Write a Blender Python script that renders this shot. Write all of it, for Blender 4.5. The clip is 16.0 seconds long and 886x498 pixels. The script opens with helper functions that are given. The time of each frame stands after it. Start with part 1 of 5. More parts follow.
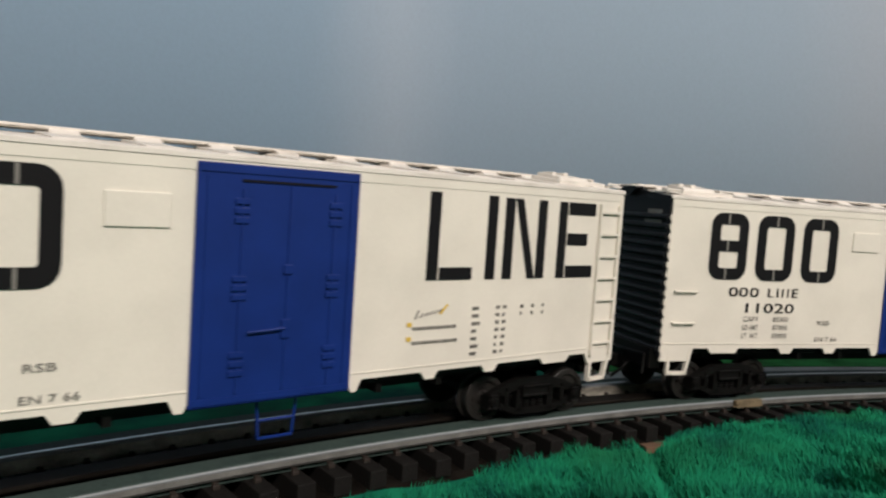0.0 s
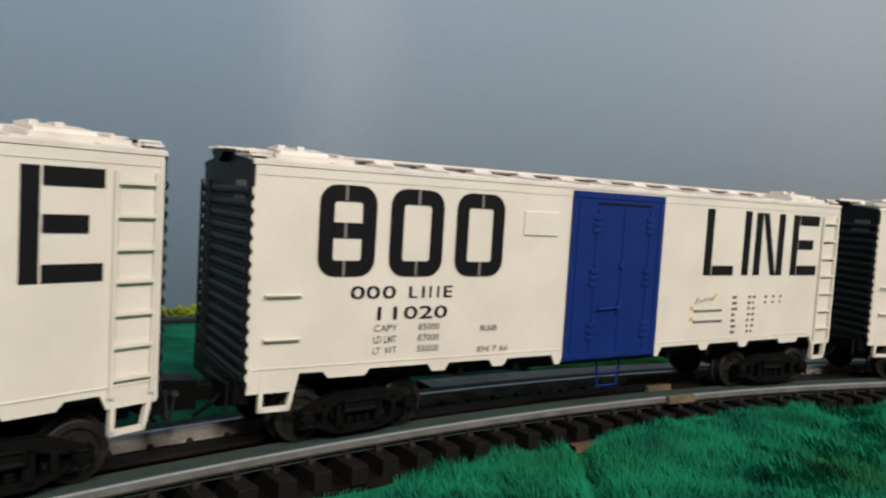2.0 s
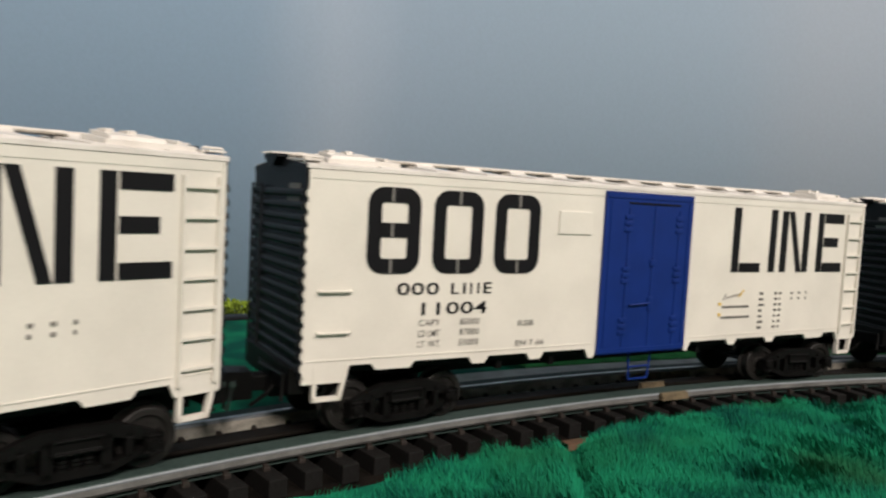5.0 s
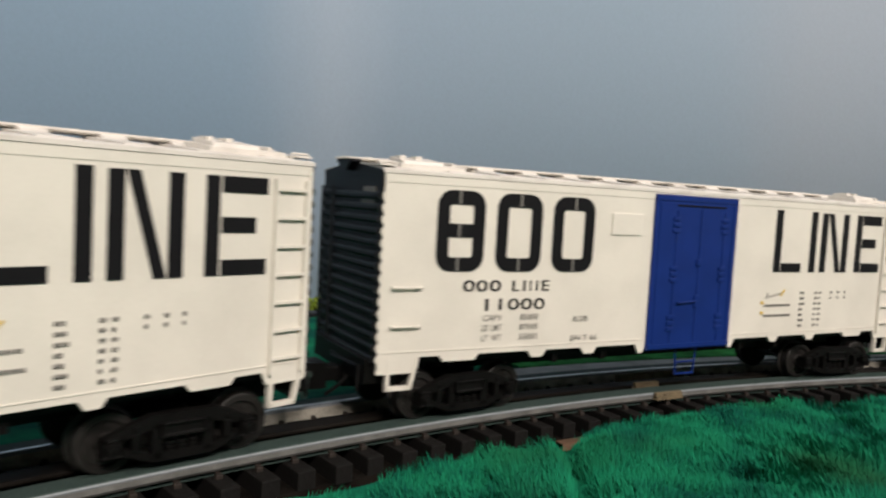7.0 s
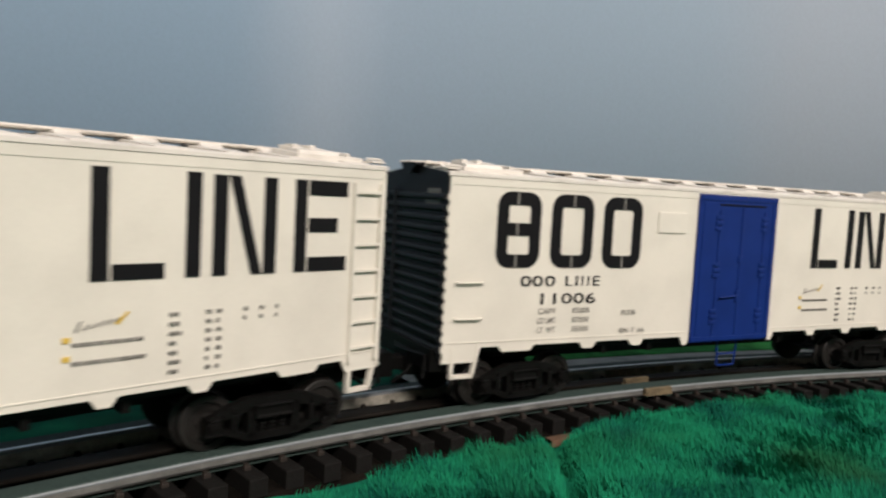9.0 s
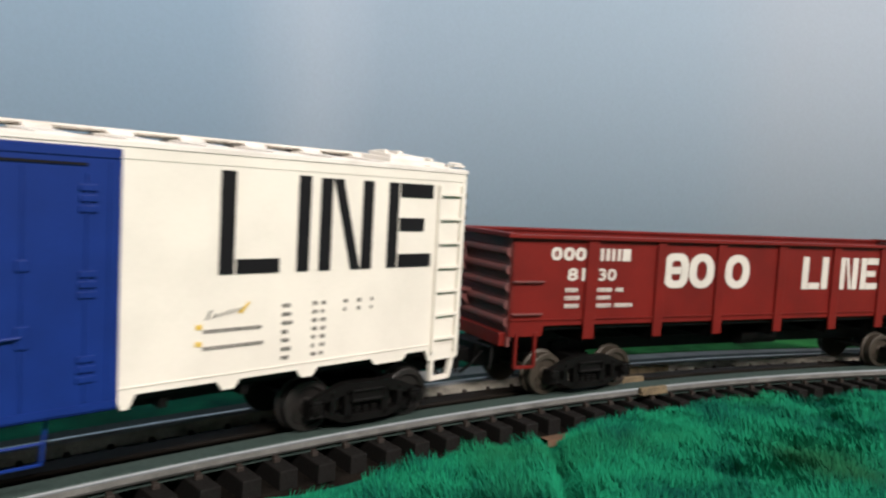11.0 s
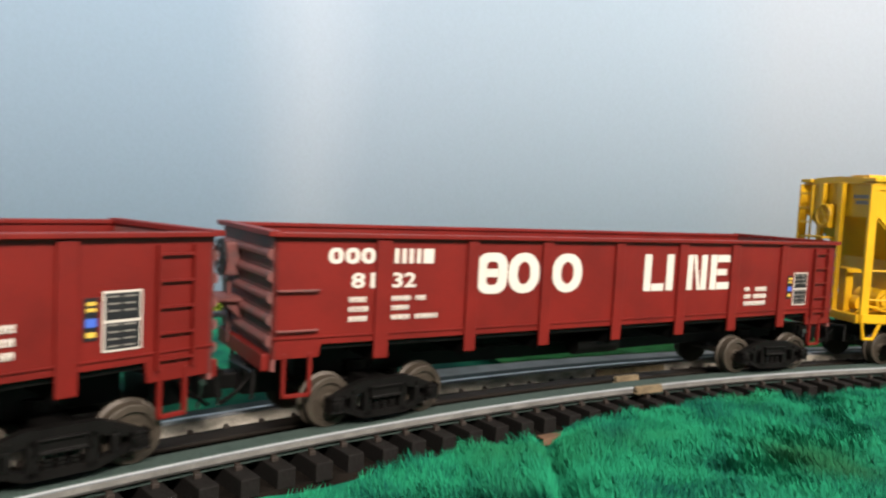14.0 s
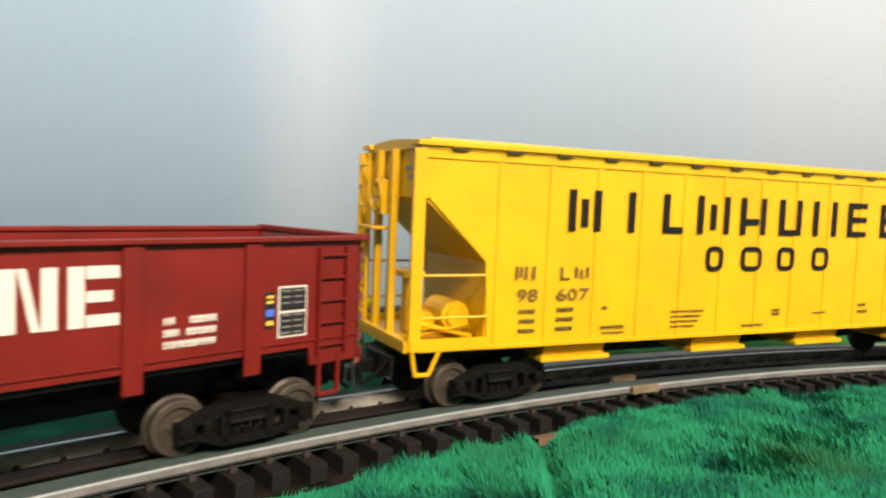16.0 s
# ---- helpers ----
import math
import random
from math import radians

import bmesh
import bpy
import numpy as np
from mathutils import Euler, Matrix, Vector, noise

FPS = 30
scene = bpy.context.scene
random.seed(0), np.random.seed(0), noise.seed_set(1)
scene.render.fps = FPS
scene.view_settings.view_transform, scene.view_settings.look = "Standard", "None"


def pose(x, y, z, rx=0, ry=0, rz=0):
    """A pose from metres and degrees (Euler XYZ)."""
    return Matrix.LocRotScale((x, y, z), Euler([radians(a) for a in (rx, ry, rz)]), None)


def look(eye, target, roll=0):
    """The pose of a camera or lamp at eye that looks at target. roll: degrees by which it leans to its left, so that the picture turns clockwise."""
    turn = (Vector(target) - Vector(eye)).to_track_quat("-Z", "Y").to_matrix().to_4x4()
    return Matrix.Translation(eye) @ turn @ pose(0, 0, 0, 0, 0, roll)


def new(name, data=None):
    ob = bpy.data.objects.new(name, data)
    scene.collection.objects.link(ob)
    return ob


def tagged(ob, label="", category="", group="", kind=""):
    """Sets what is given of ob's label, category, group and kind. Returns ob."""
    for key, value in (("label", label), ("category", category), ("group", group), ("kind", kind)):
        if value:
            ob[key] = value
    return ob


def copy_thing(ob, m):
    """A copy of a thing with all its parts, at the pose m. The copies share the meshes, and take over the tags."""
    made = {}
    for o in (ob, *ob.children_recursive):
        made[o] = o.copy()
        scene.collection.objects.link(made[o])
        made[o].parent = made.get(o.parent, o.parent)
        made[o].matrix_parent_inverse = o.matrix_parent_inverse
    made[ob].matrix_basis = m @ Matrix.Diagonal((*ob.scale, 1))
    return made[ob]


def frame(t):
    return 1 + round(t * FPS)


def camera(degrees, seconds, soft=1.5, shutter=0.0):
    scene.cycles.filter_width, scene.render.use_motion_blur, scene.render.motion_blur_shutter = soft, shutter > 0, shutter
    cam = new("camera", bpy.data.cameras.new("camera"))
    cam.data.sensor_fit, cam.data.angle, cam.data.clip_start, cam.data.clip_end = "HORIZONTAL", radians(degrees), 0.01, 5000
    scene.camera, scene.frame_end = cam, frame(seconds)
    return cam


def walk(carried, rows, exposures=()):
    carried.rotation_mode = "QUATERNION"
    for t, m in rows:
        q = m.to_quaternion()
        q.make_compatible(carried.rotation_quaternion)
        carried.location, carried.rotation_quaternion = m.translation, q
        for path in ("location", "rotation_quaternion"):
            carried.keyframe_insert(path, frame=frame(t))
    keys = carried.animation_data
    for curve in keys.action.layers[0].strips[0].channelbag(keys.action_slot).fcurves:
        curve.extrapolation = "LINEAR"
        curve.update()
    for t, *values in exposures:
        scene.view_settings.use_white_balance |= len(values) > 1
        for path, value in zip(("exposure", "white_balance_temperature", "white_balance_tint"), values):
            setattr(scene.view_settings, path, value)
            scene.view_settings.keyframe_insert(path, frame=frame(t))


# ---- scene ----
LENS = 61.50
R = 1.0706
P = 0.3632
WAY = [(0, -0.0061, 0.8285, 0.0898, -44.893, -3.942, 3.829),
       (0.5, -0.0015, 0.8293, 0.0898, -45.927, -3.832, 3.643),
       (1, 0.0032, 0.8291, 0.0865, -46.932, -3.215, 3.154),
       (1.5, 0.0074, 0.8291, 0.0882, -47.554, -3.655, 3.345),
       (2, 0.0137, 0.8271, 0.0888, -48.220, -3.845, 3.437),
       (2.5, 0.0151, 0.8255, 0.0888, -48.297, -3.865, 3.376),
       (3, 0.0162, 0.8251, 0.0910, -48.193, -4.286, 3.236),
       (5.5, 0.0157, 0.8239, 0.0878, -48.219, -3.826, 3.100),
       (6, 0.0155, 0.8239, 0.0873, -48.203, -3.747, 3.194),
       (6.5, 0.0157, 0.8259, 0.0882, -48.693, -3.912, 3.046),
       (7, 0.0169, 0.8254, 0.0881, -48.738, -3.887, 3.198),
       (7.5, 0.0175, 0.8246, 0.0868, -49.056, -3.525, 2.744),
       (8, 0.0195, 0.8242, 0.0899, -48.965, -4.193, 2.814),
       (8.5, 0.0187, 0.8241, 0.0908, -49.024, -4.448, 3.067),
       (9, 0.0187, 0.8238, 0.0894, -49.161, -4.299, 3.062),
       (9.5, 0.0191, 0.8246, 0.0904, -49.228, -4.523, 3.276),
       (12, 0.0201, 0.8272, 0.0875, -50.098, -4.191, 3.056),
       (12.5, 0.0202, 0.8258, 0.0876, -49.913, -4.211, 3.064),
       (13, 0.0193, 0.8238, 0.0858, -49.805, -3.742, 2.746),
       (13.5, 0.0187, 0.8242, 0.0863, -49.908, -3.813, 2.868),
       (14, 0.0183, 0.8240, 0.0886, -49.932, -4.190, 2.945),
       (14.5, 0.0207, 0.8232, 0.0882, -49.848, -4.108, 2.734),
       (15, 0.0206, 0.8209, 0.0886, -49.585, -4.071, 2.563),
       (15.5, 0.0205, 0.8210, 0.0899, -49.617, -4.335, 2.620),
       (16, 0.0201, 0.8200, 0.0893, -49.607, -4.125, 2.386)]
ROLLED = [(0, 0.4846), (0.5, 0.4409), (1, 0.3986), (1.5, 0.3558), (2, 0.3191), (2.5, 0.2827), (3, 0.2403), (5.5, -0.0881), (6, -0.1738), (6.5, -0.2610), (7, -0.3484), (7.5, -0.4298), (8, -0.5119), (8.5, -0.5932), (9, -0.6751), (9.5, -0.7596), (12, -1.1544), (12.5, -1.2312), (13, -1.3070), (13.5, -1.3864), (14, -1.4678), (14.5, -1.5466), (15, -1.6222), (15.5, -1.6967), (16, -1.7675)]

EXPOSURES = [(0, -0.18, 6450, 10), (3, -0.15, 6450, 10), (6, -0.05, 6450, 10), (9.7, -0.05, 6450, 10), (10.6, 0.25, 6350, 10), (11.8, 0.58, 6250, 11), (12.5, 0.90, 6350, 11), (14, 0.97, 6700, 11), (16, 1.05, 7400, 11)]
cam = camera(LENS, 16.0, soft=2.3, shutter=0.35)


def bearing(x, y, z, yaw, pitch, roll):
    """Camera pose: yaw to the left from +y, pitch up, roll, in degrees."""
    a, b = radians(yaw), radians(pitch)
    way = Vector((-math.sin(a) * math.cos(b), math.cos(a) * math.cos(b), math.sin(b)))
    eye = Vector((x, y, z))
    return look(eye, eye + way, roll)


walk(cam, [(t, bearing(*v)) for t, *v in WAY], exposures=EXPOSURES)

# ---- world, lamps ----
world = bpy.data.worlds.new("room_light")
world.use_nodes = True
world.node_tree.nodes["Background"].inputs[0].default_value = (1.0, 0.97, 0.92, 1)
world.node_tree.nodes["Background"].inputs[1].default_value = 0.25
scene.world = world


def ceiling_lamp(x, y, z, size, power, tint):
    data = bpy.data.lights.new("ceiling_lamp", "AREA")
    data.shape, data.size, data.size_y = "RECTANGLE", size, size * 0.6
    data.energy, data.color = power, tint
    ob = new("ceiling_lamp", data)
    ob.matrix_world = look((x, y, z), (x + 0.35, y + 0.5, 0))
    return ob


ceiling_lamp(-0.75, -0.35, 1.46, 0.7, 80.0, (1.0, 0.885, 0.815))
ceiling_lamp(0.75, -0.45, 1.46, 0.7, 42.0, (1.0, 0.89, 0.83))

# ---- materials ----


def rgb(c):
    return (c[0], c[1], c[2], 1)


def surface(name, color, rough=0.5, metal=0.0, vary=0.08, scale=60.0, fine=900.0, bump=0.05, spec=0.5, dirt=None, stretch=(1, 1, 1)):
    """Painted or plain surface: two scales of tone, a fine relief and some dirt."""
    m = bpy.data.materials.new(name)
    m.use_nodes = True
    nt = m.node_tree
    b = nt.nodes["Principled BSDF"]
    co = nt.nodes.new("ShaderNodeTexCoord")
    mp = nt.nodes.new("ShaderNodeMapping")
    mp.inputs["Scale"].default_value = stretch
    nt.links.new(co.outputs["Object"], mp.inputs[0])
    big = nt.nodes.new("ShaderNodeTexNoise")
    big.inputs["Scale"].default_value, big.inputs["Detail"].default_value = scale, 4
    small = nt.nodes.new("ShaderNodeTexNoise")
    small.inputs["Scale"].default_value, small.inputs["Detail"].default_value = fine, 3
    for n in (big, small):
        nt.links.new(mp.outputs[0], n.inputs["Vector"])
    mix = nt.nodes.new("ShaderNodeMixRGB")
    lo = dirt or tuple(v * (1 - 2.2 * vary) for v in color)
    mix.inputs[1].default_value, mix.inputs[2].default_value = rgb(lo), rgb(tuple(min(1, v * (1 + 0.3 * vary)) for v in color))
    ramp = nt.nodes.new("ShaderNodeValToRGB")
    ramp.color_ramp.elements[0].position, ramp.color_ramp.elements[1].position = (0.28, 0.62) if dirt is None else (0.2, 0.5)
    nt.links.new(big.outputs["Fac"], ramp.inputs[0])
    nt.links.new(ramp.outputs[0], mix.inputs[0])
    mix2 = nt.nodes.new("ShaderNodeMixRGB")
    mix2.blend_type = "MULTIPLY"
    mix2.inputs[0].default_value = vary * 2
    nt.links.new(mix.outputs[0], mix2.inputs[1])
    nt.links.new(small.outputs["Fac"], mix2.inputs[2])
    nt.links.new(mix2.outputs[0], b.inputs["Base Color"])
    b.inputs["Roughness"].default_value, b.inputs["Metallic"].default_value = rough, metal
    b.inputs["Specular IOR Level"].default_value = spec
    bp = nt.nodes.new("ShaderNodeBump")
    bp.inputs["Strength"].default_value, bp.inputs["Distance"].default_value = bump, 0.0006
    nt.links.new(small.outputs["Fac"], bp.inputs["Height"])
    nt.links.new(bp.outputs[0], b.inputs["Normal"])
    return m


CREAM = surface("cream_paint", (0.70, 0.665, 0.585), 0.42, vary=0.04, scale=40, bump=0.02, spec=0.35)
ROOF = surface("roof_paint", (0.70, 0.66, 0.60), 0.5, vary=0.07, scale=70, bump=0.04, dirt=(0.52, 0.48, 0.43))
BLUE = surface("blue_paint", (0.006, 0.024, 0.155), 0.45, vary=0.08, scale=60, bump=0.03, spec=0.22)
BLACK = surface("black_paint", (0.008, 0.009, 0.011), 0.5, spec=0.25, vary=0.12, scale=80, bump=0.05)
INK = surface("black_lettering", (0.006, 0.006, 0.007), 0.6, vary=0.05, bump=0.0, spec=0.15)
FADED = surface("grey_lettering", (0.18, 0.172, 0.155), 0.55, vary=0.05, bump=0.0)
OCHRE = surface("yellow_lettering", (0.62, 0.42, 0.06), 0.5, vary=0.05, bump=0.0)
WHITE = surface("white_lettering", (0.54, 0.515, 0.46), 0.5, vary=0.03, bump=0.0)
RED = surface("oxide_red_paint", (0.142, 0.0078, 0.0050), 0.5, spec=0.3, vary=0.12, scale=50, bump=0.04)
GRIME = surface("grimy_red_paint", (0.16, 0.05, 0.045), 0.6, vary=0.2, scale=120, bump=0.08, dirt=(0.07, 0.055, 0.055))
YELLOW = surface("yellow_paint", (0.60, 0.335, 0.006), 0.42, vary=0.06, scale=45, bump=0.03)
TRUCK = surface("truck_black", (0.0042, 0.0039, 0.0036), 0.5, vary=0.25, scale=150, bump=0.15, spec=0.2)
WHEEL = surface("wheel_steel", (0.052, 0.042, 0.030), 0.55, metal=0.2, vary=0.15, scale=200, bump=0.05)
WHEELDARK = surface("wheel_darker_steel", (0.022, 0.020, 0.018), 0.5, metal=0.3, vary=0.15, scale=200, bump=0.05)
RAIL = surface("rail_steel", (0.045, 0.068, 0.060), 0.7, metal=0.0, spec=0.1, vary=0.3, scale=140, fine=700, bump=0.1, dirt=(0.030, 0.050, 0.046))
FOOT = surface("rail_edge_highlight", (0.26, 0.285, 0.30), 0.6, metal=0.1, vary=0.08, scale=40, bump=0.03)
POLISHED = surface("polished_rail_head", (0.55, 0.57, 0.58), 0.32, metal=1.0, vary=0.12, scale=120, bump=0.03)
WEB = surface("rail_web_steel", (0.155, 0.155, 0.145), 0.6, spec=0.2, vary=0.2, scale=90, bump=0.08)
# side of the far rail, lightened to offset the cars' shadow
RAILSIDE = surface("lightened_rail_side_steel", (0.46, 0.43, 0.36), 0.65, metal=0.0, vary=0.3, scale=90, bump=0.1, stretch=(1, 1, 3))
THIRD = surface("blackened_rail", (0.010, 0.008, 0.006), 0.7, spec=0.1, vary=0.15, scale=60, bump=0.05)
TIE = surface("dark_stained_tie", (0.0075, 0.0068, 0.0062), 0.7, vary=0.3, scale=250, bump=0.4, spec=0.15, dirt=(0.014, 0.0135, 0.013))
SPIKE = surface("spike_metal", (0.030, 0.022, 0.017), 0.6, metal=0.2, vary=0.2, scale=300)
TAN = surface("tan_block", (0.17, 0.13, 0.072), 0.8, vary=0.2, scale=250, fine=1500, bump=0.2)
GREYBED = surface("grey_bed", (0.36, 0.35, 0.335), 0.8, vary=0.2, scale=50, bump=0.2)
BASE = surface("tan_board", (0.125, 0.068, 0.036), 0.8, vary=0.2, scale=60, bump=0.2)
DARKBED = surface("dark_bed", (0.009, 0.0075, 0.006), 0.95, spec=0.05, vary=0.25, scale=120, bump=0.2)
WALLS = surface("room_paint", (0.62, 0.60, 0.56), 0.8, vary=0.04, scale=3, fine=200)
LIME = surface("lime_foam", (0.22, 0.50, 0.015), 0.9, vary=0.3, scale=60, fine=500, bump=0.6)
OLIVE = surface("yellow_green_foam", (0.30, 0.42, 0.02), 0.9, vary=0.3, scale=60, fine=500, bump=0.6)
# dark yellow-brown holding the shade inside the hopper's walkway slots
SLOTSHADE = surface("slot_shade_brown", (0.035, 0.020, 0.004), 0.8, vary=0.1)
OLIVEINK = surface("olive_lettering", (0.10, 0.070, 0.010), 0.6, vary=0.05, bump=0.0)
SIGNBLACK = surface("placard_black", (0.01, 0.01, 0.012), 0.4, vary=0.05)
BRIGHTGREEN = surface("brightened_green", (0.05, 0.30, 0.075), 0.95, vary=0.25, scale=60, fine=1200, bump=0.4, spec=0.05)
SIGNBLUE = surface("placard_blue", (0.05, 0.12, 0.5), 0.4, vary=0.05)


def fur_material():
    m = bpy.data.materials.new("teal_fur")
    m.use_nodes = True
    nt = m.node_tree
    b = nt.nodes["Principled BSDF"]
    geo = nt.nodes.new("ShaderNodeNewGeometry")
    co = nt.nodes.new("ShaderNodeTexCoord")
    noi = nt.nodes.new("ShaderNodeTexNoise")
    noi.inputs["Scale"].default_value, noi.inputs["Detail"].default_value = 28, 5
    nt.links.new(co.outputs["Object"], noi.inputs["Vector"])
    add = nt.nodes.new("ShaderNodeMath")
    add.operation = "MULTIPLY_ADD"
    add.inputs[1].default_value = 0.26
    nt.links.new(geo.outputs["Random Per Island"], add.inputs[0])
    sub = nt.nodes.new("ShaderNodeMath")
    sub.operation = "SUBTRACT"
    sub.inputs[1].default_value = 0.12
    nt.links.new(noi.outputs["Fac"], sub.inputs[0])
    nt.links.new(sub.outputs[0], add.inputs[2])
    ramp = nt.nodes.new("ShaderNodeValToRGB")
    e = ramp.color_ramp.elements
    e[0].position, e[0].color = 0.32, (0.0030, 0.054, 0.040, 1)
    e[1].position, e[1].color = 0.62, (0.0090, 0.172, 0.084, 1)
    nt.links.new(add.outputs[0], ramp.inputs[0])
    # olive stains
    wide = nt.nodes.new("ShaderNodeTexNoise")
    wide.inputs["Scale"].default_value, wide.inputs["Detail"].default_value = 13, 3
    nt.links.new(co.outputs["Object"], wide.inputs["Vector"])
    stain = nt.nodes.new("ShaderNodeValToRGB")
    stain.color_ramp.elements[0].position, stain.color_ramp.elements[1].position = 0.56, 0.78
    nt.links.new(wide.outputs["Fac"], stain.inputs[0])
    tint = nt.nodes.new("ShaderNodeMixRGB")
    tint.inputs[2].default_value = (0.010, 0.080, 0.030, 1)
    nt.links.new(stain.outputs[0], tint.inputs[0])
    nt.links.new(ramp.outputs[0], tint.inputs[1])
    # one large worn olive stain
    far = nt.nodes.new("ShaderNodeVectorMath")
    far.operation = "DISTANCE"
    far.inputs[1].default_value = (0.346, 0.8975, -0.006)
    nt.links.new(co.outputs["Object"], far.inputs[0])
    edge = nt.nodes.new("ShaderNodeMath")
    edge.operation = "MULTIPLY_ADD"
    edge.inputs[1].default_value = 0.05
    nt.links.new(noi.outputs["Fac"], edge.inputs[0])
    nt.links.new(far.outputs["Value"], edge.inputs[2])
    spot = nt.nodes.new("ShaderNodeMapRange")
    for k, v in ((1, 0.036), (2, 0.056), (3, 0.75), (4, 0.0)):
        spot.inputs[k].default_value = v
    nt.links.new(edge.outputs[0], spot.inputs[0])
    worn = nt.nodes.new("ShaderNodeMixRGB")
    worn.inputs[2].default_value = (0.012, 0.070, 0.026, 1)
    nt.links.new(spot.outputs[0], worn.inputs[0])
    nt.links.new(tint.outputs[0], worn.inputs[1])
    nt.links.new(worn.outputs[0], b.inputs["Base Color"])
    b.inputs["Roughness"].default_value = 0.85
    b.inputs["Specular IOR Level"].default_value = 0.04
    return m


FUR = fur_material()


def sky_material():
    """Hand-painted sky backdrop: blue-grey with pale upright streaks."""
    m = bpy.data.materials.new("painted_sky")
    m.use_nodes = True
    nt = m.node_tree
    b = nt.nodes["Principled BSDF"]
    co = nt.nodes.new("ShaderNodeTexCoord")
    mp = nt.nodes.new("ShaderNodeMapping")
    mp.inputs["Scale"].default_value = (1.0, 1.0, 0.28)
    nt.links.new(co.outputs["Object"], mp.inputs[0])
    a = nt.nodes.new("ShaderNodeTexNoise")
    a.inputs["Scale"].default_value, a.inputs["Detail"].default_value = 2.6, 3
    nt.links.new(mp.outputs[0], a.inputs["Vector"])
    f = nt.nodes.new("ShaderNodeTexNoise")
    f.inputs["Scale"].default_value, f.inputs["Detail"].default_value = 160, 2
    nt.links.new(co.outputs["Object"], f.inputs["Vector"])
    # pale band: bearing round the layout's middle
    sep = nt.nodes.new("ShaderNodeSeparateXYZ")
    nt.links.new(co.outputs["Object"], sep.inputs[0])
    at = nt.nodes.new("ShaderNodeMath")
    at.operation = "ARCTAN2"
    nt.links.new(sep.outputs[0], at.inputs[0])
    nt.links.new(sep.outputs[1], at.inputs[1])
    wob = nt.nodes.new("ShaderNodeMath")
    wob.operation = "MULTIPLY_ADD"
    wob.inputs[1].default_value = 0.10
    nt.links.new(a.outputs["Fac"], wob.inputs[0])
    nt.links.new(at.outputs[0], wob.inputs[2])
    band = nt.nodes.new("ShaderNodeValToRGB")
    band.color_ramp.interpolation = "B_SPLINE"
    el = band.color_ramp.elements
    el[0].position, el[0].color = 0.30, SKY_A
    el[1].position, el[1].color = 1.0, SKY_D
    for pos, c in ((0.425, SKY_A), (0.462, SKY_A2), (0.492, SKY_B), (0.520, SKY_B), (0.560, SKY_B2), (0.70, SKY_C), (0.86, SKY_C), (0.94, SKY_D)):
        n = el.new(pos)
        n.color = c
    nt.links.new(wob.outputs[0], band.inputs[0])
    mix = nt.nodes.new("ShaderNodeMixRGB")
    mix.blend_type = "MULTIPLY"
    mix.inputs[0].default_value = 0.10
    nt.links.new(band.outputs[0], mix.inputs[1])
    nt.links.new(f.outputs["Fac"], mix.inputs[2])
    nt.links.new(mix.outputs[0], b.inputs["Base Color"])
    b.inputs["Roughness"].default_value = 0.7
    b.inputs["Specular IOR Level"].default_value = 0.2
    return m


SKY_A = (0.385, 0.522, 0.675, 1)
SKY_A2 = (0.43, 0.555, 0.70, 1)
SKY_B = (0.535, 0.635, 0.765, 1)
SKY_B2 = (0.435, 0.55, 0.685, 1)
SKY_C = (0.428, 0.537, 0.655, 1)
SKY_D = (0.49, 0.552, 0.64, 1)
SKY = sky_material()

# ---- mesh helpers ----


def part(name, bm, material, parent=None, label=""):
    """One mesh object under a thing or a part."""
    me = bpy.data.meshes.new(name)
    bm.to_mesh(me)
    bm.free()
    me.materials.append(material)
    ob = new(name, me)
    if parent is not None:
        ob.parent = parent
    return tagged(ob, label, kind="stuff" if name in SMALL else "")


SMALL = ("data_lettering", "bracket", "small_marks", "small_lettering", "sign_text_bars", "stencil_gap", "yellow_dashes", "label_bars")


def box(bm, x0, x1, y0, y1, z0, z1, bevel=0.0):
    r = bmesh.ops.create_cube(bm, size=1.0)
    vs = r["verts"]
    for v in vs:
        v.co = Vector(((x0 + x1) / 2 + v.co.x * (x1 - x0), (y0 + y1) / 2 + v.co.y * (y1 - y0), (z0 + z1) / 2 + v.co.z * (z1 - z0)))
    if bevel:
        es = {e for v in vs for e in v.link_edges}
        bmesh.ops.bevel(bm, geom=list(es), offset=bevel, segments=2, affect="EDGES", profile=0.6)
    return bm


def boxes(*rows, bevel=0.0):
    bm = bmesh.new()
    for r in rows:
        box(bm, *r, bevel=bevel)
    return bm


def rod(bm, p, q, r, seg=8, r2=None):
    p, q = Vector(p), Vector(q)
    m = Matrix.Translation((p + q) / 2) @ (q - p).to_track_quat("Z", "Y").to_matrix().to_4x4()
    bmesh.ops.create_cone(bm, cap_ends=True, segments=seg, radius1=r, radius2=r if r2 is None else r2, depth=(q - p).length, matrix=m)
    return bm


def rods(rows, r, seg=8):
    bm = bmesh.new()
    for p, q in rows:
        rod(bm, p, q, r, seg)
    return bm


def bent(bm, pts, r, seg=6):
    for a, b in zip(pts, pts[1:]):
        rod(bm, a, b, r, seg)
    for a in pts[1:-1]:
        bmesh.ops.create_icosphere(bm, subdivisions=1, radius=r, matrix=Matrix.Translation(a))
    return bm


def plate(bm, pts, y0, y1):
    """A flat piece of outline pts (x, z), from y0 to y1."""
    a = [bm.verts.new((x, y0, z)) for x, z in pts]
    b = [bm.verts.new((x, y1, z)) for x, z in pts]
    fs = [bm.faces.new(a), bm.faces.new(b[::-1])]
    n = len(pts)
    for i in range(n):
        fs.append(bm.faces.new((a[i], b[i], b[(i + 1) % n], a[(i + 1) % n])))
    bmesh.ops.recalc_face_normals(bm, faces=fs)
    return bm


